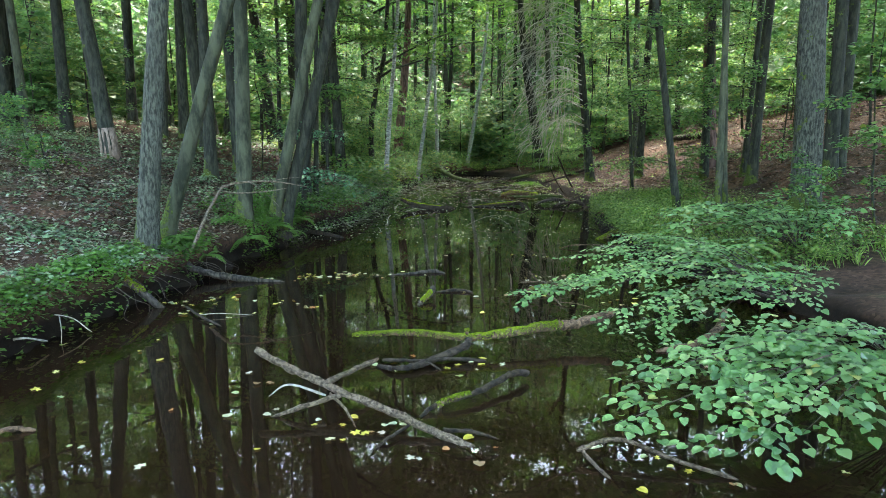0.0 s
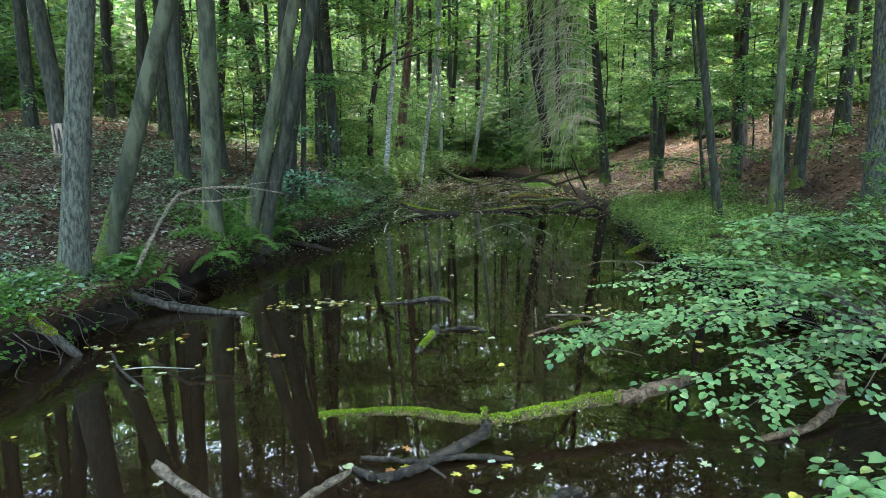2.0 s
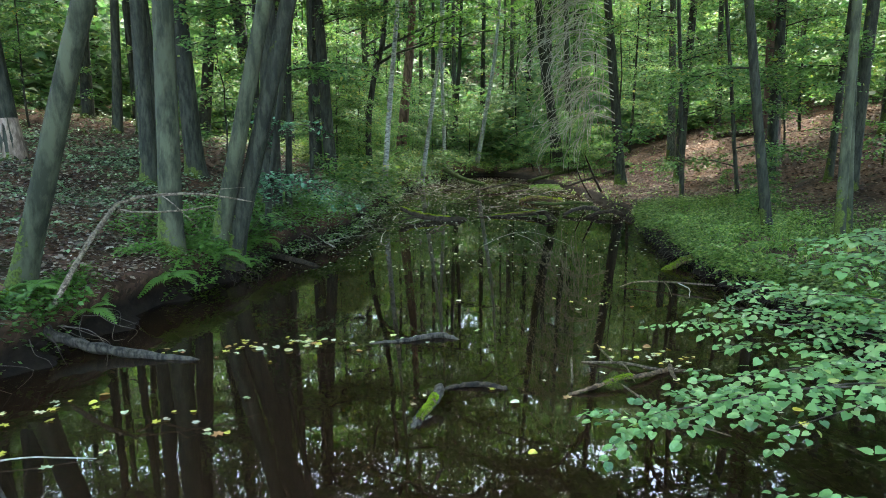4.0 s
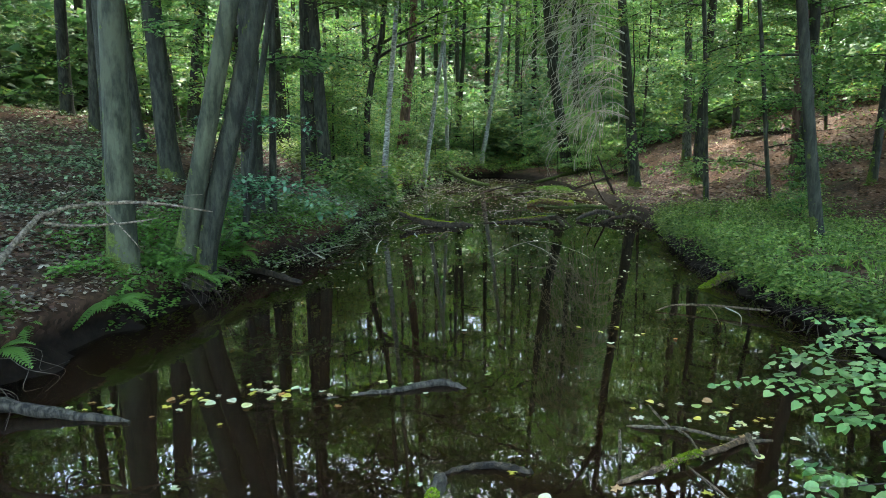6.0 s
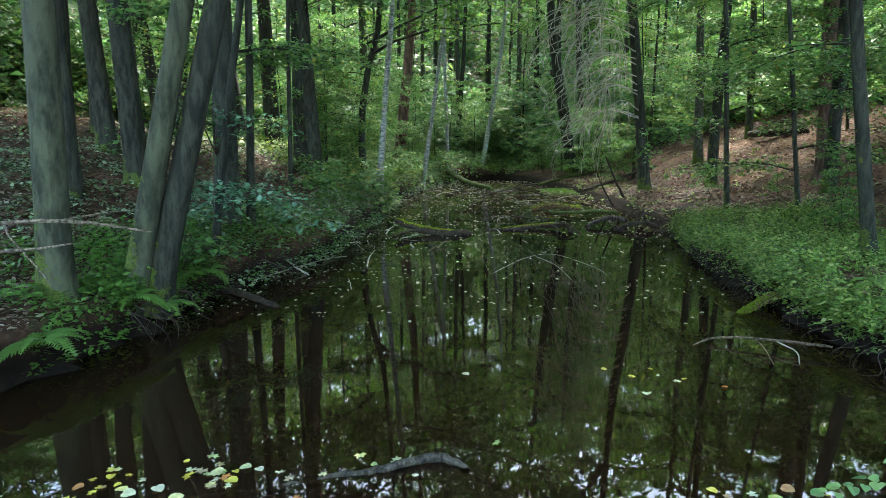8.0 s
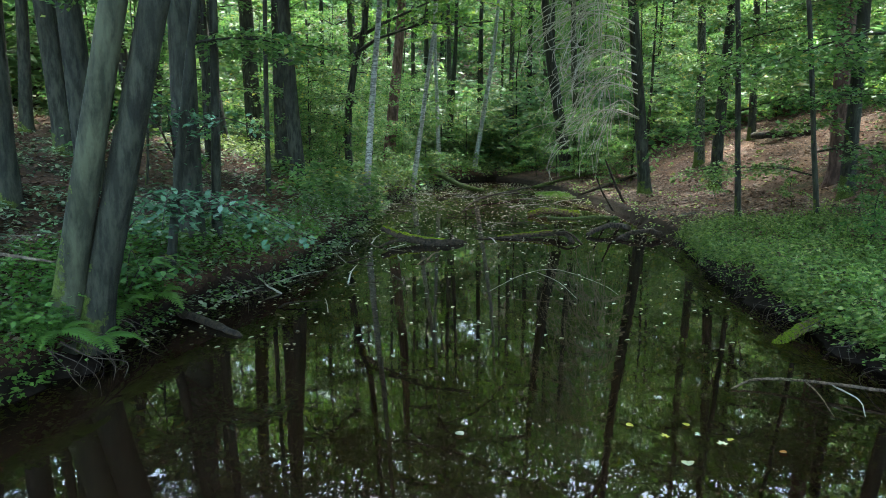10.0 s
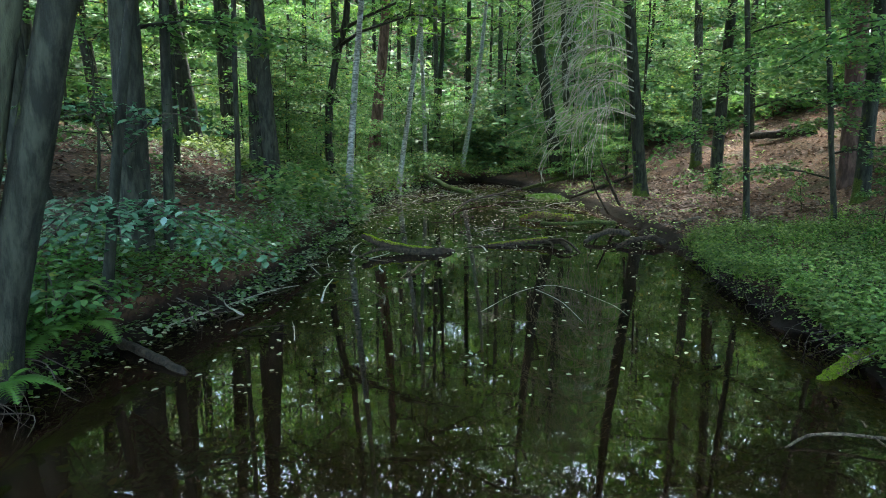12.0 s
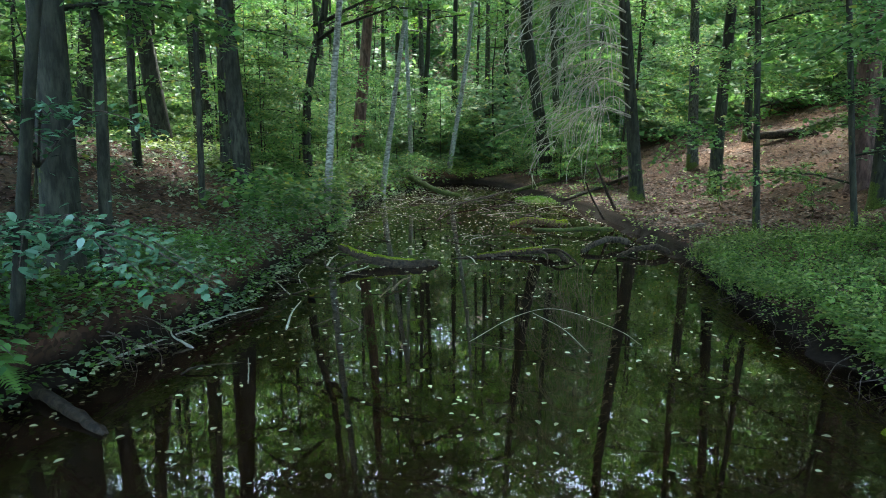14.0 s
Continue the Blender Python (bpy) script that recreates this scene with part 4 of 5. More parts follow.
COOLB = "low beech bough with cool green shiny leaves over the bank"
bough_bush(-2.85, 12.9, 0.95, [(-1.24, 11.98, 0.79), (-1.45, 12.25, 0.88), (-1.55, 11.85, 0.82), (-1.8, 11.95, 0.92), (-2.05, 12.3, 1.02), (-2.2, 11.6, 0.98), (-2.45, 11.05, 1.0), (-2.3, 11.3, 0.98), (-2.65, 11.4, 1.05)], 4, COOLB)
bough_bush(-2.9, 13.1, 1.6, [(-2.2, 12.1, 1.85), (-2.5, 11.9, 1.95), (-1.85, 12.6, 1.8), (-2.9, 12.0, 1.9)], 44, COOLB)
bush("bush", -2.78, 11.6, 0.42, [(-2.0, 11.2, 0.6), (-2.15, 11.0, 0.62), (-2.4, 11.1, 0.68)], "small green leafy shoot at the bank's edge", leaf=0.085, seed=5, mat=LEAF_BEECH, shape=OVAL, wide=0.12, arch=0.15)


# ---- ferns ----
def frond_mesh(seed, length):
    """One arching frond: leaflets in two rows, all joined along the midrib."""
    rng = np.random.default_rng(seed)
    n = 19
    u = np.linspace(0, 1, n)
    rib = np.stack([length * u * (1 - 0.12 * u), np.zeros(n), length * (0.55 * u - 0.75 * u * u)], 1)
    v = [tuple(p) for p in rib]
    f = []
    for i in range(2, n - 1):
        w = length * 0.27 * math.sin(math.pi * min(1, 0.12 + 0.86 * u[i])) ** 0.8 * rng.uniform(0.85, 1.1)
        for s in (-1, 1):
            k = len(v)
            v.append((rib[i][0] - 0.02 * length, s * w * 0.5, rib[i][2] - 0.05 * w))
            v.append((rib[i][0] + 0.45 * w, s * w, rib[i][2] - 0.2 * w))
            v.append((rib[i][0] + 0.05 * length, s * w * 0.5, rib[i][2] - 0.05 * w))
            f.append((i, k, k + 1, k + 2, i + 1)[:: -s])
    return mesh_from("frond", v, f, LEAF_FERN)


FRONDS = [frond_mesh(40 + k, (0.34, 0.42, 0.5)[k]) for k in range(3)]


def fern(x, y, z=None, count=7, s=1.0, turn=0.0, label="green fern with arching fronds on the bank"):
    root = new("fern")
    z = ground_height(x, y) if z is None else z
    tagged(root, label, "fern", "ferns")
    for k in range(count):
        ob = part("frond", FRONDS[k % 3], root)
        ob.matrix_basis = pose(0, 0, 0.02, 0, -12 + 9 * (k % 3), turn + k * 360 / count + 11 * (k % 2))
    root.matrix_basis = pose(x, y, z) @ Matrix.Scale(s, 4)
    return root


fern(-2.9, 9.55, 0.26, 8, 0.95, 10, "pale green fern hanging over the bank's edge")
fern(-2.75, 10.55, 0.34, 6, 0.8, 40)
fern(-2.64, 10.85, 0.2, 6, 0.8, 80)
fern(-2.7, 11.4, 0.34, 7, 0.75, 20)
fern(-2.62, 11.9, 0.3, 7, 0.75, 60)
fern(-2.85, 12.1, 0.5, 7, 0.9, 0)
fern(-3.2, 8.75, 0.3, 6, 0.55, 0)
fern(-3.13, 8.42, 0.22, 6, 0.7, 30)
fern(-3.35, 8.1, 0.5, 6, 0.6, 50)
fern(3.75, 11.9, None, 7, 0.9, 15)
fern(4.0, 11.2, None, 7, 1.0, 75)
fern(3.6, 13.0, None, 6, 0.8, 35)
fern(4.4, 13.4, None, 6, 0.8, 5)
fern(3.4, 7.0, 0.55, 6, 0.7, 5)
fern(3.62, 10.5, None, 7, 0.85, 25)
fern(4.3, 10.1, None, 7, 0.9, 50)
fern(4.55, 11.9, None, 7, 0.95, 10)
fern(3.75, 9.4, None, 6, 0.75, 65)
fern(4.9, 12.9, None, 7, 0.8, 30)


# ---- bare roots that hang from the banks ----
def root_tangle(x, y, z, n, seed, spread, drop, label, toward):
    rng = np.random.default_rng(seed)
    thing = new("root_tangle")
    thing.location = (x, y, z)
    tagged(thing, label, "roots", "bank roots")
    for k in range(n):
        a = rng.uniform(-spread, spread)
        out = rng.uniform(0.1, 0.45) * toward
        pts = [(0.0, a, 0.0), (out * 0.5, a + rng.normal(0, 0.06), -drop * rng.uniform(0.1, 0.4)), (out * 0.8, a + rng.normal(0, 0.12), -drop * 0.7), (out * rng.uniform(0.7, 1.2), a + rng.normal(0, 0.16), -drop * rng.uniform(0.9, 1.15))]
        p = bend(pts, 4)
        part("root", Tubes(seed + k).add(p, np.linspace(0.005, 0.0015, len(p)) * rng.uniform(0.4, 1.1), 5, 0.15).mesh("root", ROOT), thing)


ROOTL = "bare grey roots hanging from the bank into the water"
root_tangle(-2.7, 10.8, 0.3, 22, 60, 0.5, 0.32, ROOTL, 1)
root_tangle(-3.05, 8.0, 0.25, 10, 61, 0.5, 0.26, ROOTL, 1)
root_tangle(-3.2, 6.6, 0.3, 10, 62, 0.6, 0.32, ROOTL, 1)
root_tangle(-2.3, 13.2, 0.3, 12, 63, 0.7, 0.32, ROOTL, 1)
root_tangle(3.22, 9.8, 0.2, 16, 64, 0.8, 0.22, ROOTL, -1)
root_tangle(3.2, 11.6, 0.2, 16, 65, 0.8, 0.22, ROOTL, -1)
root_tangle(3.38, 13.6, 0.2, 14, 66, 0.8, 0.22, ROOTL, -1)
root_tangle(3.7, 15.6, 0.2, 12, 67, 0.8, 0.22, ROOTL, -1)
scatter_herbs("bank_fringe", "leaves hanging over the muddy edge of the bank", LEAF_FERN, 6500, 3.0, 7.8, -1, -0.02, 0.45, 0.055, 0.13, 15, 0.25, RHOMB, 1.0)
scatter_herbs("bank_fringe", "scattered green leaves on the mossy bank edge", LEAF_FERN, 7000, 7.8, 12, -1, -0.02, 0.42, 0.05, 0.13, 35, 0.2, RHOMB, 1.0)
scatter_herbs("bank_fringe", "dark leafy fringe hanging over the water", LEAF_COOL, 10000, 11.8, 34, -1, -0.18, 0.7, 0.07, 0.28, 16, 0.25, RHOMB, 1.0)
scatter_herbs("bank_fringe", "dark low leaves over the shaded bank edge", LEAF_FERN, 7000, 10.8, 19, -1, -0.12, 0.7, 0.05, 0.26, 36, 0.25, RHOMB, 1.0)
scatter_herbs("bank_fringe", "dense low leaves on the shaded bank", LEAF_FERN, 7000, 10.2, 15.5, -1, 0.0, 1.1, 0.055, 0.2, 39, 0.7, RHOMB, 1.0)
scatter_herbs("bank_fringe", "tall leafy fringe along the upper stream", LEAF_BEECH, 6000, 17, 36, -1, -0.1, 1.2, 0.14, 0.8, 21, 0.25, RHOMB, 1.0)
scatter_herbs("bank_fringe", "green leaves hanging over the muddy edge of the bank", LEAF_HERB, 11000, 6.5, 17.2, 1, 0.0, 0.4, 0.05, 0.13, 17, 0.15, RHOMB, 1.0)


# ---- dead wood in the stream ----
def worn(path, r0, r1, seed):
    """Knots and kinks: an uneven line and thickness, the ends broken off narrower."""
    rng = np.random.default_rng(seed + 4000)
    n = len(path)
    r = np.linspace(r0, r1, n) * np.clip(1 + rng.normal(0, 0.07, n), 0.8, 1.3)
    path = path + rng.normal(0, 0.13, (n, 3)) * np.linspace(r0, r1, n)[:, None]
    r[0] *= 0.7
    r[-1] *= 0.55
    return path, r


def moss_mesh(path, radii, seed):
    """Short tufts that stand off the upper sides of a stem in uneven cushions."""
    rng = np.random.default_rng(seed + 7000)
    seg = np.linalg.norm(np.diff(path, axis=0), axis=1)
    n = int(min(12000, 200 + seg.sum() * np.mean(radii) * 240000))
    t = rng.random(n) * (len(path) - 1.001)
    i = t.astype(int)
    f = (t - i)[:, None]
    p = path[i] * (1 - f) + path[i + 1] * f
    d = path[i + 1] - path[i]
    d /= np.linalg.norm(d, axis=1, keepdims=True) + 1e-9
    side = np.cross(d, (0, 0, 1.0))
    side /= np.linalg.norm(side, axis=1, keepdims=True) + 1e-9
    top = np.cross(side, d)
    cushion = np.array([noise.noise(Vector((seed * 3.1, u * 1.7, 0.0))) for u in t])
    a = rng.normal(0, 1, n) * (0.95 + 0.5 * cushion)
    out = top * np.cos(a)[:, None] + side * np.sin(a)[:, None]
    r = radii[i] * (1 - f[:, 0]) + radii[i + 1] * f[:, 0]
    lift = r * (0.9 + 0.18 * np.maximum(0, cushion)) + rng.uniform(-0.003, 0.004, n)
    along = out + rng.normal(0, 0.55, (n, 3))
    return leaf_mesh("moss", p + out * lift[:, None], along, d + rng.normal(0, 0.6, (n, 3)), rng.uniform(0.006, 0.013, n), LEAF_MOSS)


def log(name, points, r0, r1, mat, label, category="log", twigs=(), sides=9, seed=0, group="fallen wood"):
    """A fallen stem along points; twigs are side branches, parts of their own."""
    origin = np.asarray(points[0], dtype=float)
    root = new(name)
    root.location = origin
    tagged(root, label, category, group)
    path, radii = worn(bend([np.asarray(p) - origin for p in points], 7), r0, r1, seed)
    if mat is MOSSWOOD:
        # bark below, tufts of moss over the top and sides
        part("stem", Tubes(seed).add(path, radii * 0.93, sides, 0.13).mesh("stem", BROWNWOOD), root)
        tagged(part("moss", moss_mesh(path, radii, seed), root, "bright green moss"), kind="stuff")
    else:
        part("stem", Tubes(seed).add(path, radii, sides, 0.13).mesh("stem", mat), root)
    for k, (pts, a, b, tm) in enumerate(twigs):
        tp, tr = worn(bend([np.asarray(p) - origin for p in pts], 6), a, b, seed + k + 50)
        side = part("side_branch", Tubes(seed + k + 1).add(tp, tr, 7, 0.13).mesh("side_branch", BROWNWOOD if tm is MOSSWOOD else tm), root)
        if tm is MOSSWOOD:
            tagged(part("moss", moss_mesh(tp, tr, seed + k + 90), side, "bright green moss"), kind="stuff")
    return root


log("dead_branch", [(-1.27, 4.22, 0.30), (-0.98, 4.05, 0.22), (-0.76, 3.95, 0.16), (-0.3, 3.68, 0.08), (0.1, 3.45, 0.0), (0.22, 3.38, -0.05)], 0.024, 0.022, DEADWOOD, "weathered grey dead branch lying in the water",
    twigs=[([(-0.76, 3.95, 0.16), (-0.62, 4.2, 0.16), (-0.46, 4.42, 0.17)], 0.02, 0.016, DEADWOOD), ([(-0.62, 3.88, 0.12), (-0.85, 3.82, 0.07), (-1.08, 3.82, -0.01)], 0.018, 0.012, DEADWOOD),
           ([(-0.75, 3.92, 0.10), (-1.0, 4.0, 0.14), (-1.15, 4.05, 0.04)], 0.008, 0.004, TWIG), ([(-0.72, 3.9, 0.12), (-0.6, 3.75, 0.08), (-0.52, 3.66, -0.01)], 0.011, 0.006, DEADWOOD),
           ([(-0.2, 3.6, 0.04), (-0.33, 3.45, 0.02), (-0.4, 3.35, -0.02)], 0.014, 0.009, WETWOOD), ([(0.0, 3.55, 0.04), (0.2, 3.55, 0.02), (0.34, 3.5, -0.01)], 0.014, 0.008, WETWOOD)], seed=3)
log("mossy_branch", [(-0.74, 5.1, 0.14), (-0.5, 5.12, 0.15), (-0.2, 5.12, 0.15), (0.2, 5.07, 0.13), (0.5, 5.15, 0.14), (0.85, 5.27, 0.16), (1.0, 5.32, 0.16)], 0.012, 0.042, MOSSWOOD, "bright moss-covered branch lying above the water",
    twigs=[([(1.0, 5.32, 0.16), (1.15, 5.36, 0.17), (1.5, 5.5, 0.22)], 0.042, 0.04, BROWNWOOD), ([(0.2, 5.07, 0.13), (0.18, 4.99, 0.08), (-0.04, 4.83, 0.04), (-0.21, 4.67, 0.03), (-0.37, 4.62, 0.03), (-0.5, 4.76, 0.0)], 0.032, 0.018, WETWOOD),
           ([(0.2, 5.07, 0.13), (0.19, 5.06, 0.19), (0.2, 5.05, 0.2)], 0.014, 0.008, MOSSWOOD)], seed=9)
log("sunken_branch", [(-0.47, 4.84, 0.02), (-0.3, 4.8, 0.03), (-0.12, 4.78, 0.03), (0.1, 4.84, 0.03), (0.34, 4.86, 0.0)], 0.012, 0.014, WETWOOD, "wet dark branch with leaves just above the water",
    twigs=[([(-0.2, 4.78, 0.03), (-0.1, 4.7, 0.04), (-0.02, 4.66, 0.0)], 0.01, 0.007, WETWOOD)], seed=12)
log("sunken_branch", [(-0.15, 3.81, -0.01), (-0.06, 3.9, 0.03), (0.07, 3.97, 0.05), (0.24, 4.08, 0.06), (0.37, 4.23, 0.07), (0.49, 4.36, 0.08), (0.62, 4.46, 0.05)], 0.013, 0.024, WETWOOD, "wet dark branch with moss just above the water",
    twigs=[([(-0.04, 3.91, 0.035), (0.07, 3.97, 0.06), (0.18, 4.04, 0.065)], 0.018, 0.014, MOSSWOOD)], seed=14)
log("sunken_branch", [(1.75, 5.1, 0.0), (2.1, 5.2, 0.04), (2.4, 5.45, 0.1), (2.55, 5.7, 0.2)], 0.022, 0.035, BROWNWOOD, "brown curved branch rising out of the water", seed=15)
log("dead_branch", [(0.72, 3.25, 0.06), (0.95, 3.3, 0.1), (1.2, 3.15, 0.06), (1.5, 3.05, 0.0)], 0.012, 0.01, DEADWOOD, "thin bent grey branch lying in the water",
    twigs=[([(0.74, 3.27, 0.06), (0.8, 3.15, 0.02), (0.86, 3.05, -0.01)], 0.012, 0.008, DEADWOOD)], seed=35)
log("fallen_log", [(-3.62, 7.98, 0.52), (-3.35, 7.96, 0.30), (-3.05, 7.93, 0.13), (-2.5, 7.88, 0.04), (-1.96, 7.82, -0.01)], 0.055, 0.03, BARK_LOG, "grey log sloping from the bank into the water", twigs=[([(-3.62, 7.98, 0.55), (-3.4, 7.96, 0.36), (-3.2, 7.945, 0.24)], 0.05, 0.045, MOSSWOOD)], seed=16)
log("fallen_log", [(-3.55, 6.5, 0.5), (-3.25, 6.53, 0.26), (-2.92, 6.55, -0.02)], 0.034, 0.042, BARK_LOG, "short grey log with moss sloping into the water", twigs=[([(-3.5, 6.5, 0.49), (-3.25, 6.52, 0.29), (-3.1, 6.53, 0.17)], 0.03, 0.036, MOSSWOOD)], seed=17)
log("driftwood", [(-0.28, 6.62, -0.03), (-0.21, 6.75, 0.03), (-0.14, 6.9, 0.07), (-0.1, 7.0, 0.12)], 0.022, 0.03, BARK_LOG, "short grey driftwood stub with some moss in the water", twigs=[([(-0.23, 6.7, 0.03), (-0.17, 6.82, 0.06), (-0.13, 6.92, 0.09)], 0.022, 0.024, MOSSWOOD)], seed=18)
log("driftwood", [(-0.1, 7.24, -0.01), (0.0, 7.28, 0.005), (0.12, 7.3, 0.015), (0.24, 7.28, 0.01), (0.34, 7.25, -0.015)], 0.016, 0.026, WETWOOD, "low curved dark driftwood piece in the water", seed=58)
log("driftwood", [(-1.33, 8.08, -0.03), (-0.92, 8.16, -0.022), (-0.65, 8.26, -0.01), (-0.43, 8.31, 0.002), (-0.14, 8.42, 0.02), (0.04, 8.36, -0.015)], 0.018, 0.024, BARK_LOG, "smooth grey driftwood log barely above the water", seed=19)
log("dead_branch", [(-3.14, 7.95, 0.36), (-3.08, 8.35, 0.75), (-3.02, 8.75, 1.06), (-3.0, 8.85, 1.11)], 0.022, 0.017, BLEACHED, "bare bleached dead branch propped on the bank",
    twigs=[([(-3.0, 8.85, 1.11), (-2.8, 9.0, 1.16), (-2.4, 9.2, 1.16), (-1.95, 9.3, 1.08)], 0.017, 0.006, BLEACHED), ([(-3.01, 8.82, 1.05), (-2.8, 8.9, 1.02), (-2.4, 8.8, 1.05), (-2.1, 8.7, 1.1)], 0.014, 0.005, BLEACHED),
           ([(-2.7, 9.02, 1.16), (-2.5, 8.8, 1.1), (-2.3, 8.7, 0.95), (-2.2, 8.65, 0.85)], 0.007, 0.003, BLEACHED), ([(-3.02, 8.8, 1.05), (-3.2, 9.2, 1.1), (-3.1, 9.7, 1.3)], 0.012, 0.004, WETWOOD),
           ([(-2.5, 9.15, 1.16), (-2.25, 9.3, 1.2), (-2.0, 9.25, 1.22)], 0.005, 0.002, BLEACHED)], seed=20)
log("dead_branch", [(1.92, 10.4, 0.01), (2.15, 10.48, 0.05), (2.5, 10.36, 0.07), (2.9, 10.15, 0.08)], 0.007, 0.011, DEADWOOD, "thin bleached branch floating beside the bank",
    twigs=[([(2.42, 10.4, 0.06), (2.4, 10.2, 0.05), (2.36, 9.95, 0.0)], 0.007, 0.004, DEADWOOD), ([(2.55, 10.3, 0.07), (2.6, 10.1, 0.05), (2.55, 9.95, 0.0)], 0.006, 0.003, TWIG)], seed=36)
log("dead_branch", [(1.25, 6.6, 0.0), (1.2, 6.9, 0.03), (1.12, 7.3, 0.02)], 0.01, 0.006, DEADWOOD, "forked pale twig floating on the water",
    twigs=[([(1.2, 6.85, 0.03), (1.12, 6.7, 0.12), (1.08, 6.6, 0.2)], 0.006, 0.003, DEADWOOD), ([(1.25, 6.7, 0.02), (1.4, 6.6, 0.03), (1.55, 6.55, 0.0)], 0.007, 0.004, DEADWOOD)], seed=37)
log("stick", [(0.8, 7.35, -0.03), (0.79, 7.33, 0.1), (0.78, 7.32, 0.2)], 0.008, 0.006, DEADWOOD, "short pale stick standing out of the water", "stick", seed=38)
log("fallen_log", [(-2.68, 12.36, 0.02), (-2.3, 12.0, 0.04), (-1.82, 11.62, 0.0)], 0.045, 0.035, WETWOOD, "dark wet log half under water below the bank", seed=39)
log("stick", [(-2.45, 12.82, 0.01), (-2.1, 13.5, 0.04), (-1.8, 14.25, 0.03), (-1.6, 14.6, 0.0)], 0.010, 0.005, TWIG, "long thin bare stick lying on the water", "stick", seed=40)
log("stick", [(0.45, 13.35, 0.0), (0.9, 13.6, 0.16), (1.3, 13.7, 0.19), (1.75, 13.4, 0.08), (1.9, 13.2, 0.0)], 0.003, 0.002, TWIG, "thin bare twig arching out of the water", "stick",
    twigs=[([(1.05, 13.65, 0.17), (1.25, 13.3, 0.12), (1.4, 13.0, 0.0)], 0.0035, 0.002, TWIG)], seed=41)
log("stick", [(-0.3, 15.3, 0.0), (-0.2, 15.6, 0.06), (-0.1, 16.0, 0.02)], 0.014, 0.008, DEADWOOD, "short forked stick on the water", "stick", twigs=[([(-0.25, 15.45, 0.03), (-0.35, 15.2, 0.03), (-0.42, 15.0, 0.0)], 0.01, 0.006, DEADWOOD)], seed=42)
log("mossy_log", [(-1.12, 17.08, 0.24), (-0.8, 16.98, 0.13), (-0.45, 16.85, 0.06), (-0.05, 16.8, 0.03), (0.33, 17.1, -0.02)], 0.045, 0.075, WETWOOD, "dark mossy log across the stream", twigs=[([(-1.1, 17.08, 0.27), (-0.75, 16.95, 0.17), (-0.35, 16.84, 0.1), (0.0, 16.84, 0.06)], 0.025, 0.035, MOSSWOOD), ([(-0.55, 16.95, 0.12), (-0.52, 17.0, 0.24), (-0.44, 17.05, 0.27)], 0.05, 0.025, MOSSDARK), ([(-0.6, 16.9, 0.1), (-0.95, 16.7, 0.06), (-1.15, 16.5, -0.02)], 0.03, 0.012, WETWOOD)], seed=21)
log("fallen_log", [(0.37, 17.4, -0.03), (1.04, 17.6, 0.02), (1.79, 17.75, 0.06), (2.09, 17.5, 0.09), (2.18, 17.05, -0.02)], 0.025, 0.045, WETWOOD, "dark log with a knotted root end across the stream", twigs=[([(1.9, 17.65, 0.08), (2.1, 17.3, 0.14), (2.3, 16.9, -0.02)], 0.03, 0.012, WETWOOD), ([(1.85, 17.65, 0.08), (1.9, 17.3, 0.08), (1.85, 17.0, -0.02)], 0.022, 0.01, WETWOOD), ([(0.9, 17.57, 0.03), (1.4, 17.68, 0.07), (1.9, 17.68, 0.12)], 0.018, 0.022, MOSSWOOD)], seed=22)
log("fallen_log", [(2.55, 17.85, 0.02), (2.9, 18.2, 0.12), (3.25, 18.5, 0.13), (3.5, 18.4, 0.08)], 0.035, 0.055, BARK_LOG, "thick wet log jammed against the bank", seed=23)
log("fallen_log", [(3.0, 17.45, 0.02), (3.3, 17.6, 0.1), (3.65, 17.7, 0.12), (3.85, 17.6, 0.05)], 0.03, 0.05, WETWOOD, "dark wet log jammed against the bank", seed=25)
log("stump", [(4.15, 18.2, 0.08), (4.5, 18.5, 0.2), (4.95, 18.7, 0.26)], 0.10, 0.14, WETWOOD, "dark rounded stump in the bank's edge", "stump", seed=26)
log("fallen_log", [(2.26, 20.6, 0.02), (2.76, 20.1, 0.07), (3.3, 20.1, 0.1), (3.75, 20.2, 0.06)], 0.03, 0.045, MOSSDARK, "mossy log among debris in the shallow water", seed=27)
log("fallen_log", [(0.37, 22.1, -0.01), (0.94, 24.8, 0.1), (1.95, 26.8, 0.16), (3.0, 29.0, 0.2)], 0.018, 0.035, WETWOOD, "long bare branch lying over the shallow stream", twigs=[([(1.95, 26.8, 0.15), (2.4, 26.0, 0.14), (2.9, 25.4, 0.02)], 0.02, 0.01, WETWOOD)], seed=28)
log("mossy_log", [(1.9, 21.2, 0.03), (2.3, 21.3, 0.12), (2.8, 21.2, 0.08), (3.1, 21.3, 0.02)], 0.06, 0.09, MOSSWOOD, "bright moss clump on a sunken log", seed=43)
log("fallen_log", [(-0.3, 31.8, 0.5), (0.13, 31.0, 0.32), (0.69, 29.5, 0.16), (1.37, 29.0, 0.02)], 0.10, 0.08, MOSSDARK, "mossy fallen trunk sloping into the stream", seed=29)
log("fallen_log", [(3.1, 29.4, 0.12), (4.4, 30.5, 0.35), (6.2, 31.4, 0.75)], 0.05, 0.08, MOSSDARK, "mossy fallen trunk on the far bank", seed=30)
log("fallen_log", [(3.9, 25.2, 0.2), (5.2, 26.2, 0.5), (6.8, 27.4, 0.9)], 0.035, 0.06, WETWOOD, "dark fallen branch on the far bank", seed=31)
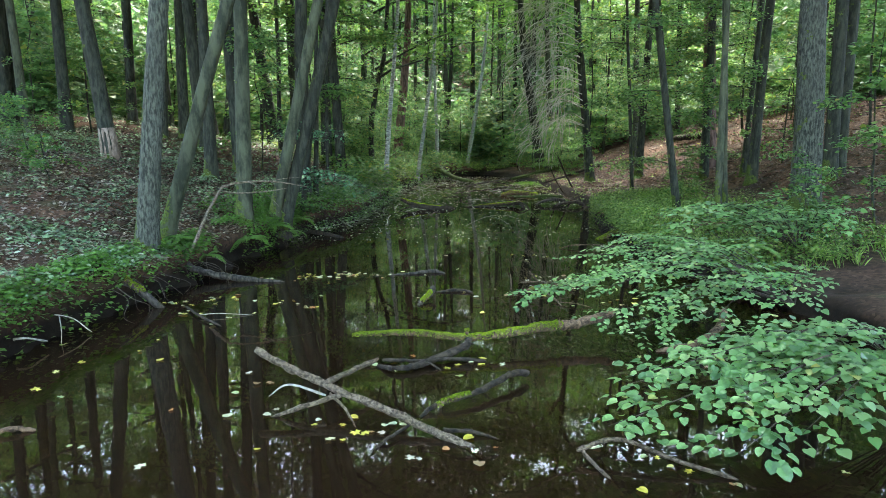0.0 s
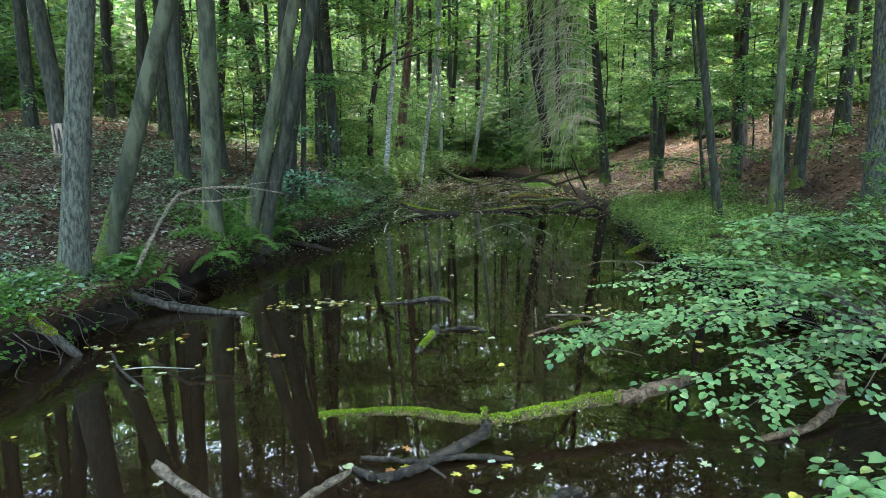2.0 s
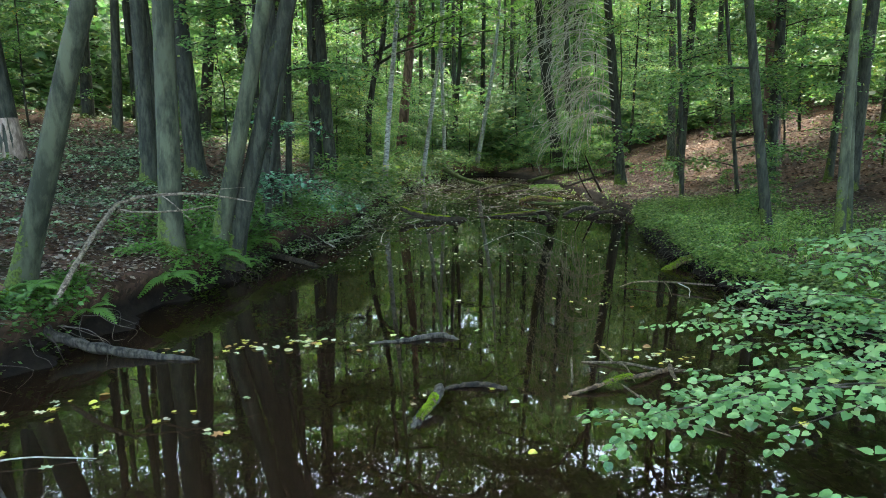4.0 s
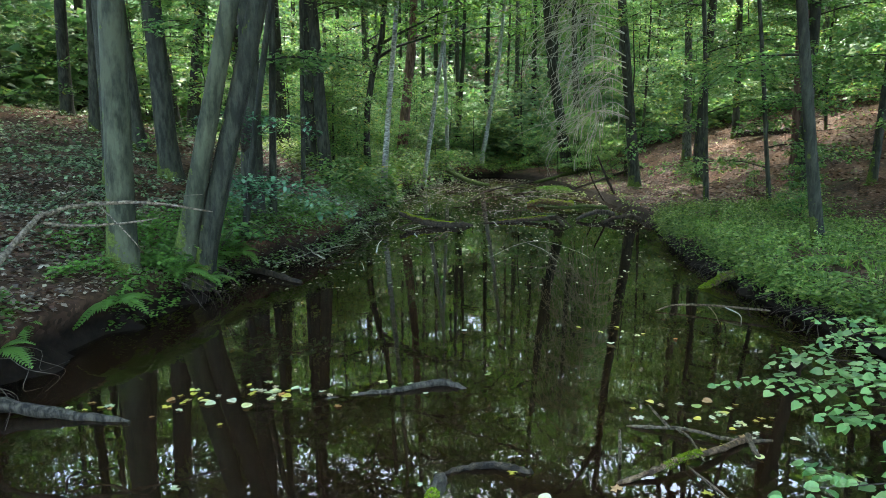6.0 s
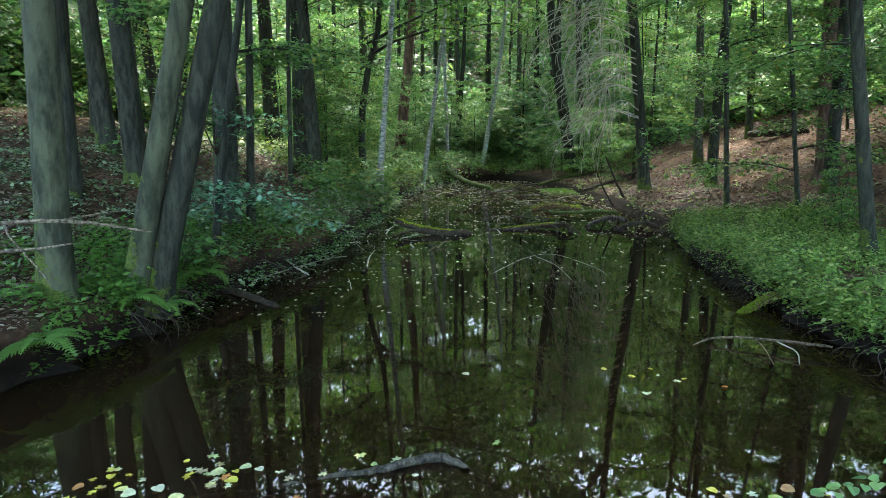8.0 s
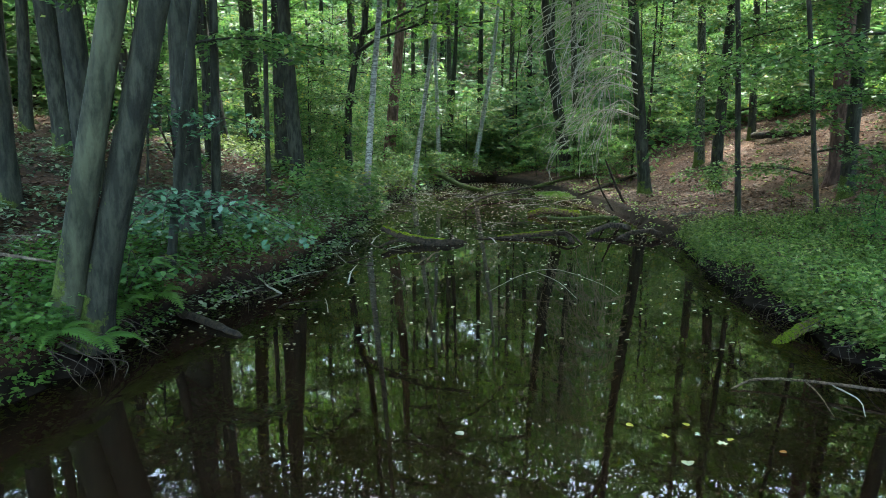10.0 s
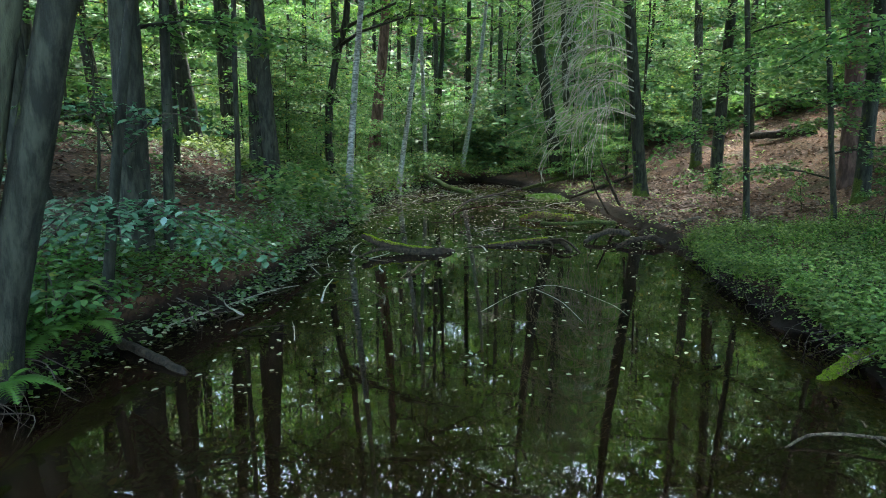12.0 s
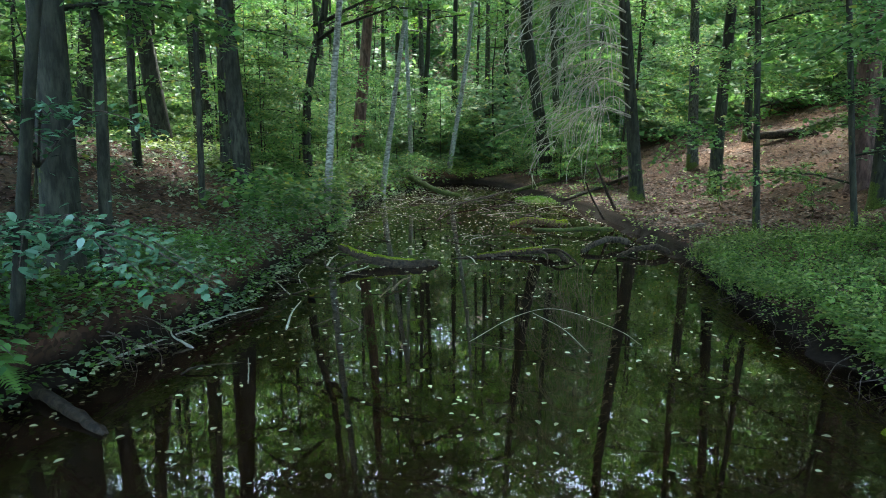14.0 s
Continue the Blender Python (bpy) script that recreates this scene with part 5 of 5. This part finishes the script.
log("fallen_log", [(9.0, 25.6, 1.9), (9.6, 25.0, 1.95), (10.2, 24.3, 2.0)], 0.10, 0.12, WETWOOD, "thick grey fallen trunk on the brown slope", seed=32)
log("dead_branch", [(4.5, 22.5, 0.2), (4.2, 22.3, 0.7), (3.9, 22.2, 1.3)], 0.04, 0.02, WETWOOD, "thin dead stem leaning at the water's edge", seed=33)
log("dead_branch", [(4.1, 22.0, 0.05), (3.8, 21.9, 0.5), (3.6, 21.8, 0.9)], 0.03, 0.015, WETWOOD, "thin dead stem leaning at the water's edge", seed=34)
log("mossy_log", [(2.74, 11.45, -0.03), (2.95, 11.55, 0.05), (3.25, 11.65, 0.15)], 0.035, 0.05, MOSSWOOD, "mossy stub rising from the water at the bank", seed=24)

def hummock(x, y, rx, ry, h, seed):
    """A low islet of mud overgrown with moss."""
    rng = np.random.default_rng(seed)
    root = new("mossy_hummock")
    root.location = (x, y, 0)
    tagged(root, "low green mossy hummock rising from shallow water", "hummock", "mossy hummocks")
    v, f, n = [(0, 0, h)], [], 18
    for i, q in enumerate((0.35, 0.65, 0.88, 1.05)):
        for j in range(n):
            a = 6.283 * j / n
            k = q * (1 + 0.22 * noise.noise(Vector((2 * math.cos(a), 2 * math.sin(a), seed))))
            v.append((rx * k * math.cos(a), ry * k * math.sin(a), (h * (1 - q ** 3) if q < 1 else -0.08) + 0.015 * rng.normal()))
    f += [(0, 1 + j, 1 + (j + 1) % n) for j in range(n)]
    for i in range(3):
        f += [(1 + i * n + j, 1 + (i + 1) * n + j, 1 + (i + 1) * n + (j + 1) % n, 1 + i * n + (j + 1) % n) for j in range(n)]
    part("mound", mesh_from("mound", v, f, MOSSDARK, True), root)
    m = int(900 * rx * ry) + 250
    a, q = rng.random(m) * 6.28, np.sqrt(rng.random(m)) * 0.95
    p = np.stack([rx * q * np.cos(a), ry * q * np.sin(a), h * (1 - q ** 3)], 1)
    along = np.stack([np.cos(a), np.sin(a), rng.uniform(0.2, 1.0, m)], 1) + rng.normal(0, 0.4, (m, 3))
    tagged(part("moss", leaf_mesh("moss", p, along, rng.normal(0, 0.5, (m, 3)) + np.array((0, 0, 1.0)), rng.uniform(0.03, 0.08, m), LEAF_FERN), root), kind="stuff")


hummock(3.75, 27.6, 0.8, 1.1, 0.06, 1)
hummock(4.6, 29.8, 0.7, 1.0, 0.1, 2)

# sticks strewn over the jam and the shallow upper reach
rng = np.random.default_rng(91)
for k in range(140):
    y = rng.uniform(16.8, 30.0) if k > 25 else rng.uniform(12.5, 17.5)
    xl, xr = float(left_shore(y)), float(right_shore(y))
    x = rng.uniform(xl + 0.1, xr - 0.1) if k > 25 else rng.uniform(xl + 0.1, xl + 1.6)
    a, ln = rng.random() * 3.14, rng.uniform(0.2, 1.1 if k > 25 else 0.6)
    dx, dy = math.cos(a) * ln / 2, math.sin(a) * ln / 2
    up = rng.uniform(0.0, 0.12)
    log("stick", [(x - dx, y - dy, 0.0), (x + rng.normal(0, 0.06), y, 0.02 + up * 0.5), (x + dx, y + dy, 0.01 + up)], rng.uniform(0.005, 0.014), 0.004, (ROOT, WETWOOD, TWIG)[k % 3], "bare stick among debris in shallow water", "stick", sides=5, seed=500 + k, group="sticks in the stream")


# ---- leaves afloat ----
def lobed_leaf(seed):
    """A fallen maple-like leaf of length about 1: five pointed lobes round the stalk's end."""
    rng = np.random.default_rng(seed)
    v, f = [(0, 0, 0)], []
    for k in range(11):
        a = radians(-140 + 28 * k)
        r = (0.78, 0.62, 0.95, 0.5, 1.0)[k % 5 if k < 6 else (10 - k) % 5] if k % 2 == 0 else 0.56
        r *= rng.uniform(0.85, 1.1) * 0.62
        v.append((r * math.cos(a), r * math.sin(a), rng.uniform(-0.02, 0.07) * (1 if k % 2 == 0 else 0.3)))
    for k in range(1, 11):
        f.append((0, k, k + 1))
    return mesh_from("floating_leaf", v, f, LEAF_FLOAT_ONE)


FLOATS = [lobed_leaf(80), lobed_leaf(81), one_leaf("floating_leaf", LEAF_FLOAT_ONE, 0.03, 82)]


def float_leaf(x, y, size, rng, label="pale yellow fallen leaf floating on the water"):
    ob = tagged(new("floating_leaf", FLOATS[int(rng.integers(3))]), label, "leaf", "floating leaves")
    ob.matrix_basis = pose(x, y, 0.006, rng.normal(0, 5), rng.normal(0, 5), rng.random() * 360) @ Matrix.Scale(size, 4)


rng = np.random.default_rng(92)
for cx, cy, sx, sy, n in ((-1.18, 8.3, 0.16, 0.10, 24), (-1.75, 8.15, 0.10, 0.12, 16), (-2.25, 8.0, 0.12, 0.08, 6), (-2.3, 6.9, 0.2, 0.12, 10), (-1.6, 6.75, 0.12, 0.06, 5), (-1.35, 6.6, 0.08, 0.06, 4),
                          (0.0, 4.75, 0.25, 0.12, 16), (-0.4, 3.6, 0.25, 0.15, 14), (0.15, 3.35, 0.15, 0.08, 7), (1.2, 3.2, 0.35, 0.2, 9), (1.9, 4.8, 0.4, 0.2, 10), (1.5, 7.9, 0.3, 0.06, 10),
                          (1.75, 6.9, 0.3, 0.2, 14), (-0.7, 8.3, 0.4, 0.1, 6), (1.3, 9.6, 0.3, 0.2, 8), (-1.4, 4.0, 0.5, 0.6, 8), (-2.6, 5.2, 0.4, 0.6, 8), (0.3, 7.6, 1.2, 0.8, 16)):
    for k in range(n):
        float_leaf(cx + rng.normal(0, sx), cy + rng.normal(0, sy), rng.uniform(0.035, 0.07), rng)
def strew(n, ylo, yhi, power, skew, small, large, mat, label):
    y = ylo + (yhi - ylo) * rng.random(n) ** power
    x = left_shore(y) + 0.1 + (right_shore(y) - left_shore(y) - 0.3) * rng.random(n) ** skew
    a = rng.random(n) * 6.28
    z = np.array([max(0.004, ground_height(p, q) + 0.01) for p, q in zip(x, y)]) + 0.004 * rng.random(n)
    ob = new("floating_leaves", leaf_mesh("floating_leaves", np.stack([x, y, z], 1), np.stack([np.cos(a), np.sin(a), 0 * a], 1), np.stack([rng.normal(0, 0.08, n), rng.normal(0, 0.08, n), np.ones(n)], 1), rng.uniform(small, large, n), mat, OVAL))
    tagged(ob, label, "leaves", kind="stuff")


strew(650, 11.0, 17.2, 0.8, 2.3, 0.025, 0.06, LEAF_PALE, "small pale leaves strewn over the water")
strew(2400, 16.8, 34.0, 1.0, 1.0, 0.028, 0.07, LEAF_PALE, "pale leaves caught in the shallow upper stream")
strew(300, 17.0, 35.0, 0.9, 1.0, 0.05, 0.10, LEAF_LITTER, "brown leaves caught in the shallow upper stream")


# ---- bare drooping twigs beside the dark tree ----
rng = np.random.default_rng(93)
tangle = new("dead_boughs")
tangle.location = (5.2, 23.3, 0.4)
tagged(tangle, "bare grey drooping boughs of a dead conifer over the water", "dead boughs")
for k in range(26):
    z0 = 1.7 + 5.6 * (k + rng.random()) / 26
    ln = rng.uniform(1.2, 2.4)
    az = math.pi + rng.uniform(-0.5, 0.9)
    out = np.array((math.cos(az), math.sin(az), 0.0))
    foot = np.array((-0.1 * z0, 0, z0))
    path = bend([foot, foot + out * ln * 0.45 + np.array((0, 0, 0.22)), foot + out * ln * 0.8 + np.array((0, 0, 0.05)), foot + out * ln - np.array((0, 0, rng.uniform(0.35, 0.8)))], 4)
    bough = part("bough", Tubes(700 + k).add(path, np.linspace(0.016, 0.006, len(path)), 4).mesh("bough", TWIG), tangle)
    for q in range(12):
        s = path[int(rng.integers(3, len(path)))]
        d = rng.uniform(0.3, min(1.3, z0 - 0.5))
        side = out * rng.uniform(0.1, 0.8) + np.array((rng.normal(0, 0.3), rng.normal(0, 0.3), 0))
        pts = [s, s + side * 0.55 + np.array((0, 0, -0.22 * d)), s + side + np.array((0, 0, -0.62 * d)), s + side * rng.uniform(0.7, 1.3) + np.array((0, 0, -d))]
        part("twig", Tubes(800 + k * 12 + q).add(bend(pts, 3), np.linspace(0.0115, 0.006, 10), 3).mesh("twig", TWIG), bough)

# ---- small dead wood at the near left bank and beside the bush ----
log("dead_branch", [(-3.75, 5.1, 0.16), (-3.55, 5.4, 0.22), (-3.35, 5.6, 0.16), (-3.15, 5.6, 0.02)], 0.008, 0.004, TWIG, "thin bare branch arching down to the water",
    twigs=[([(-3.55, 5.05, 0.1), (-3.4, 5.05, 0.13), (-3.3, 5.2, 0.06)], 0.012, 0.006, TWIG), ([(-3.4, 5.55, 0.18), (-3.3, 5.4, 0.1), (-3.25, 5.3, 0.0)], 0.005, 0.003, TWIG)], seed=70)
log("dead_branch", [(-2.7, 6.6, 0.0), (-2.4, 6.15, 0.03), (-2.05, 5.78, 0.02)], 0.014, 0.01, WETWOOD, "dark stick with leaves lying in the water", twigs=[([(-2.4, 6.15, 0.03), (-2.2, 6.2, 0.03), (-1.9, 6.25, 0.0)], 0.006, 0.003, TWIG)], seed=71)
log("dead_branch", [(-2.7, 3.5, 0.0), (-2.55, 3.57, 0.03), (-2.42, 3.62, 0.0)], 0.02, 0.014, BROWNWOOD, "short brown stub above the water", seed=72)
log("dead_branch", [(0.95, 7.8, 0.0), (1.25, 7.7, 0.03), (1.45, 7.6, 0.02), (1.7, 7.62, 0.0)], 0.010, 0.012, DEADWOOD, "forked pale branch floating on the water",
    twigs=[([(1.17, 7.72, 0.03), (1.1, 7.74, 0.1), (1.05, 7.74, 0.16)], 0.009, 0.005, DEADWOOD), ([(1.2, 7.7, 0.03), (1.22, 7.55, 0.05), (1.24, 7.38, 0.0)], 0.008, 0.004, DEADWOOD)], seed=73)
log("mossy_branch", [(0.73, 7.15, 0.0), (0.94, 7.23, 0.03), (1.13, 7.34, 0.05), (1.33, 7.45, 0.03), (1.6, 7.66, 0.0)], 0.012, 0.018, BROWNWOOD, "slim branch with a mossy stretch at the water's surface", twigs=[([(0.99, 7.25, 0.04), (1.12, 7.33, 0.05), (1.21, 7.37, 0.05)], 0.014, 0.014, MOSSWOOD)], seed=74)
log("stick", [(1.54, 7.58, 0.06), (1.51, 7.45, 0.05), (1.54, 7.42, 0.0)], 0.014, 0.01, DEADWOOD, "short pale broken stick end above the water", "stick", seed=75)
for cx, cy, sx, sy, n in ((1.6, 7.75, 0.18, 0.12, 16), (1.5, 8.1, 0.2, 0.05, 8), (-2.45, 6.3, 0.2, 0.15, 8), (-2.75, 6.75, 0.18, 0.06, 8), (-1.95, 4.0, 0.6, 0.5, 6)):
    for k in range(n):
        float_leaf(cx + rng.normal(0, sx), cy + rng.normal(0, sy), rng.uniform(0.035, 0.07), rng)
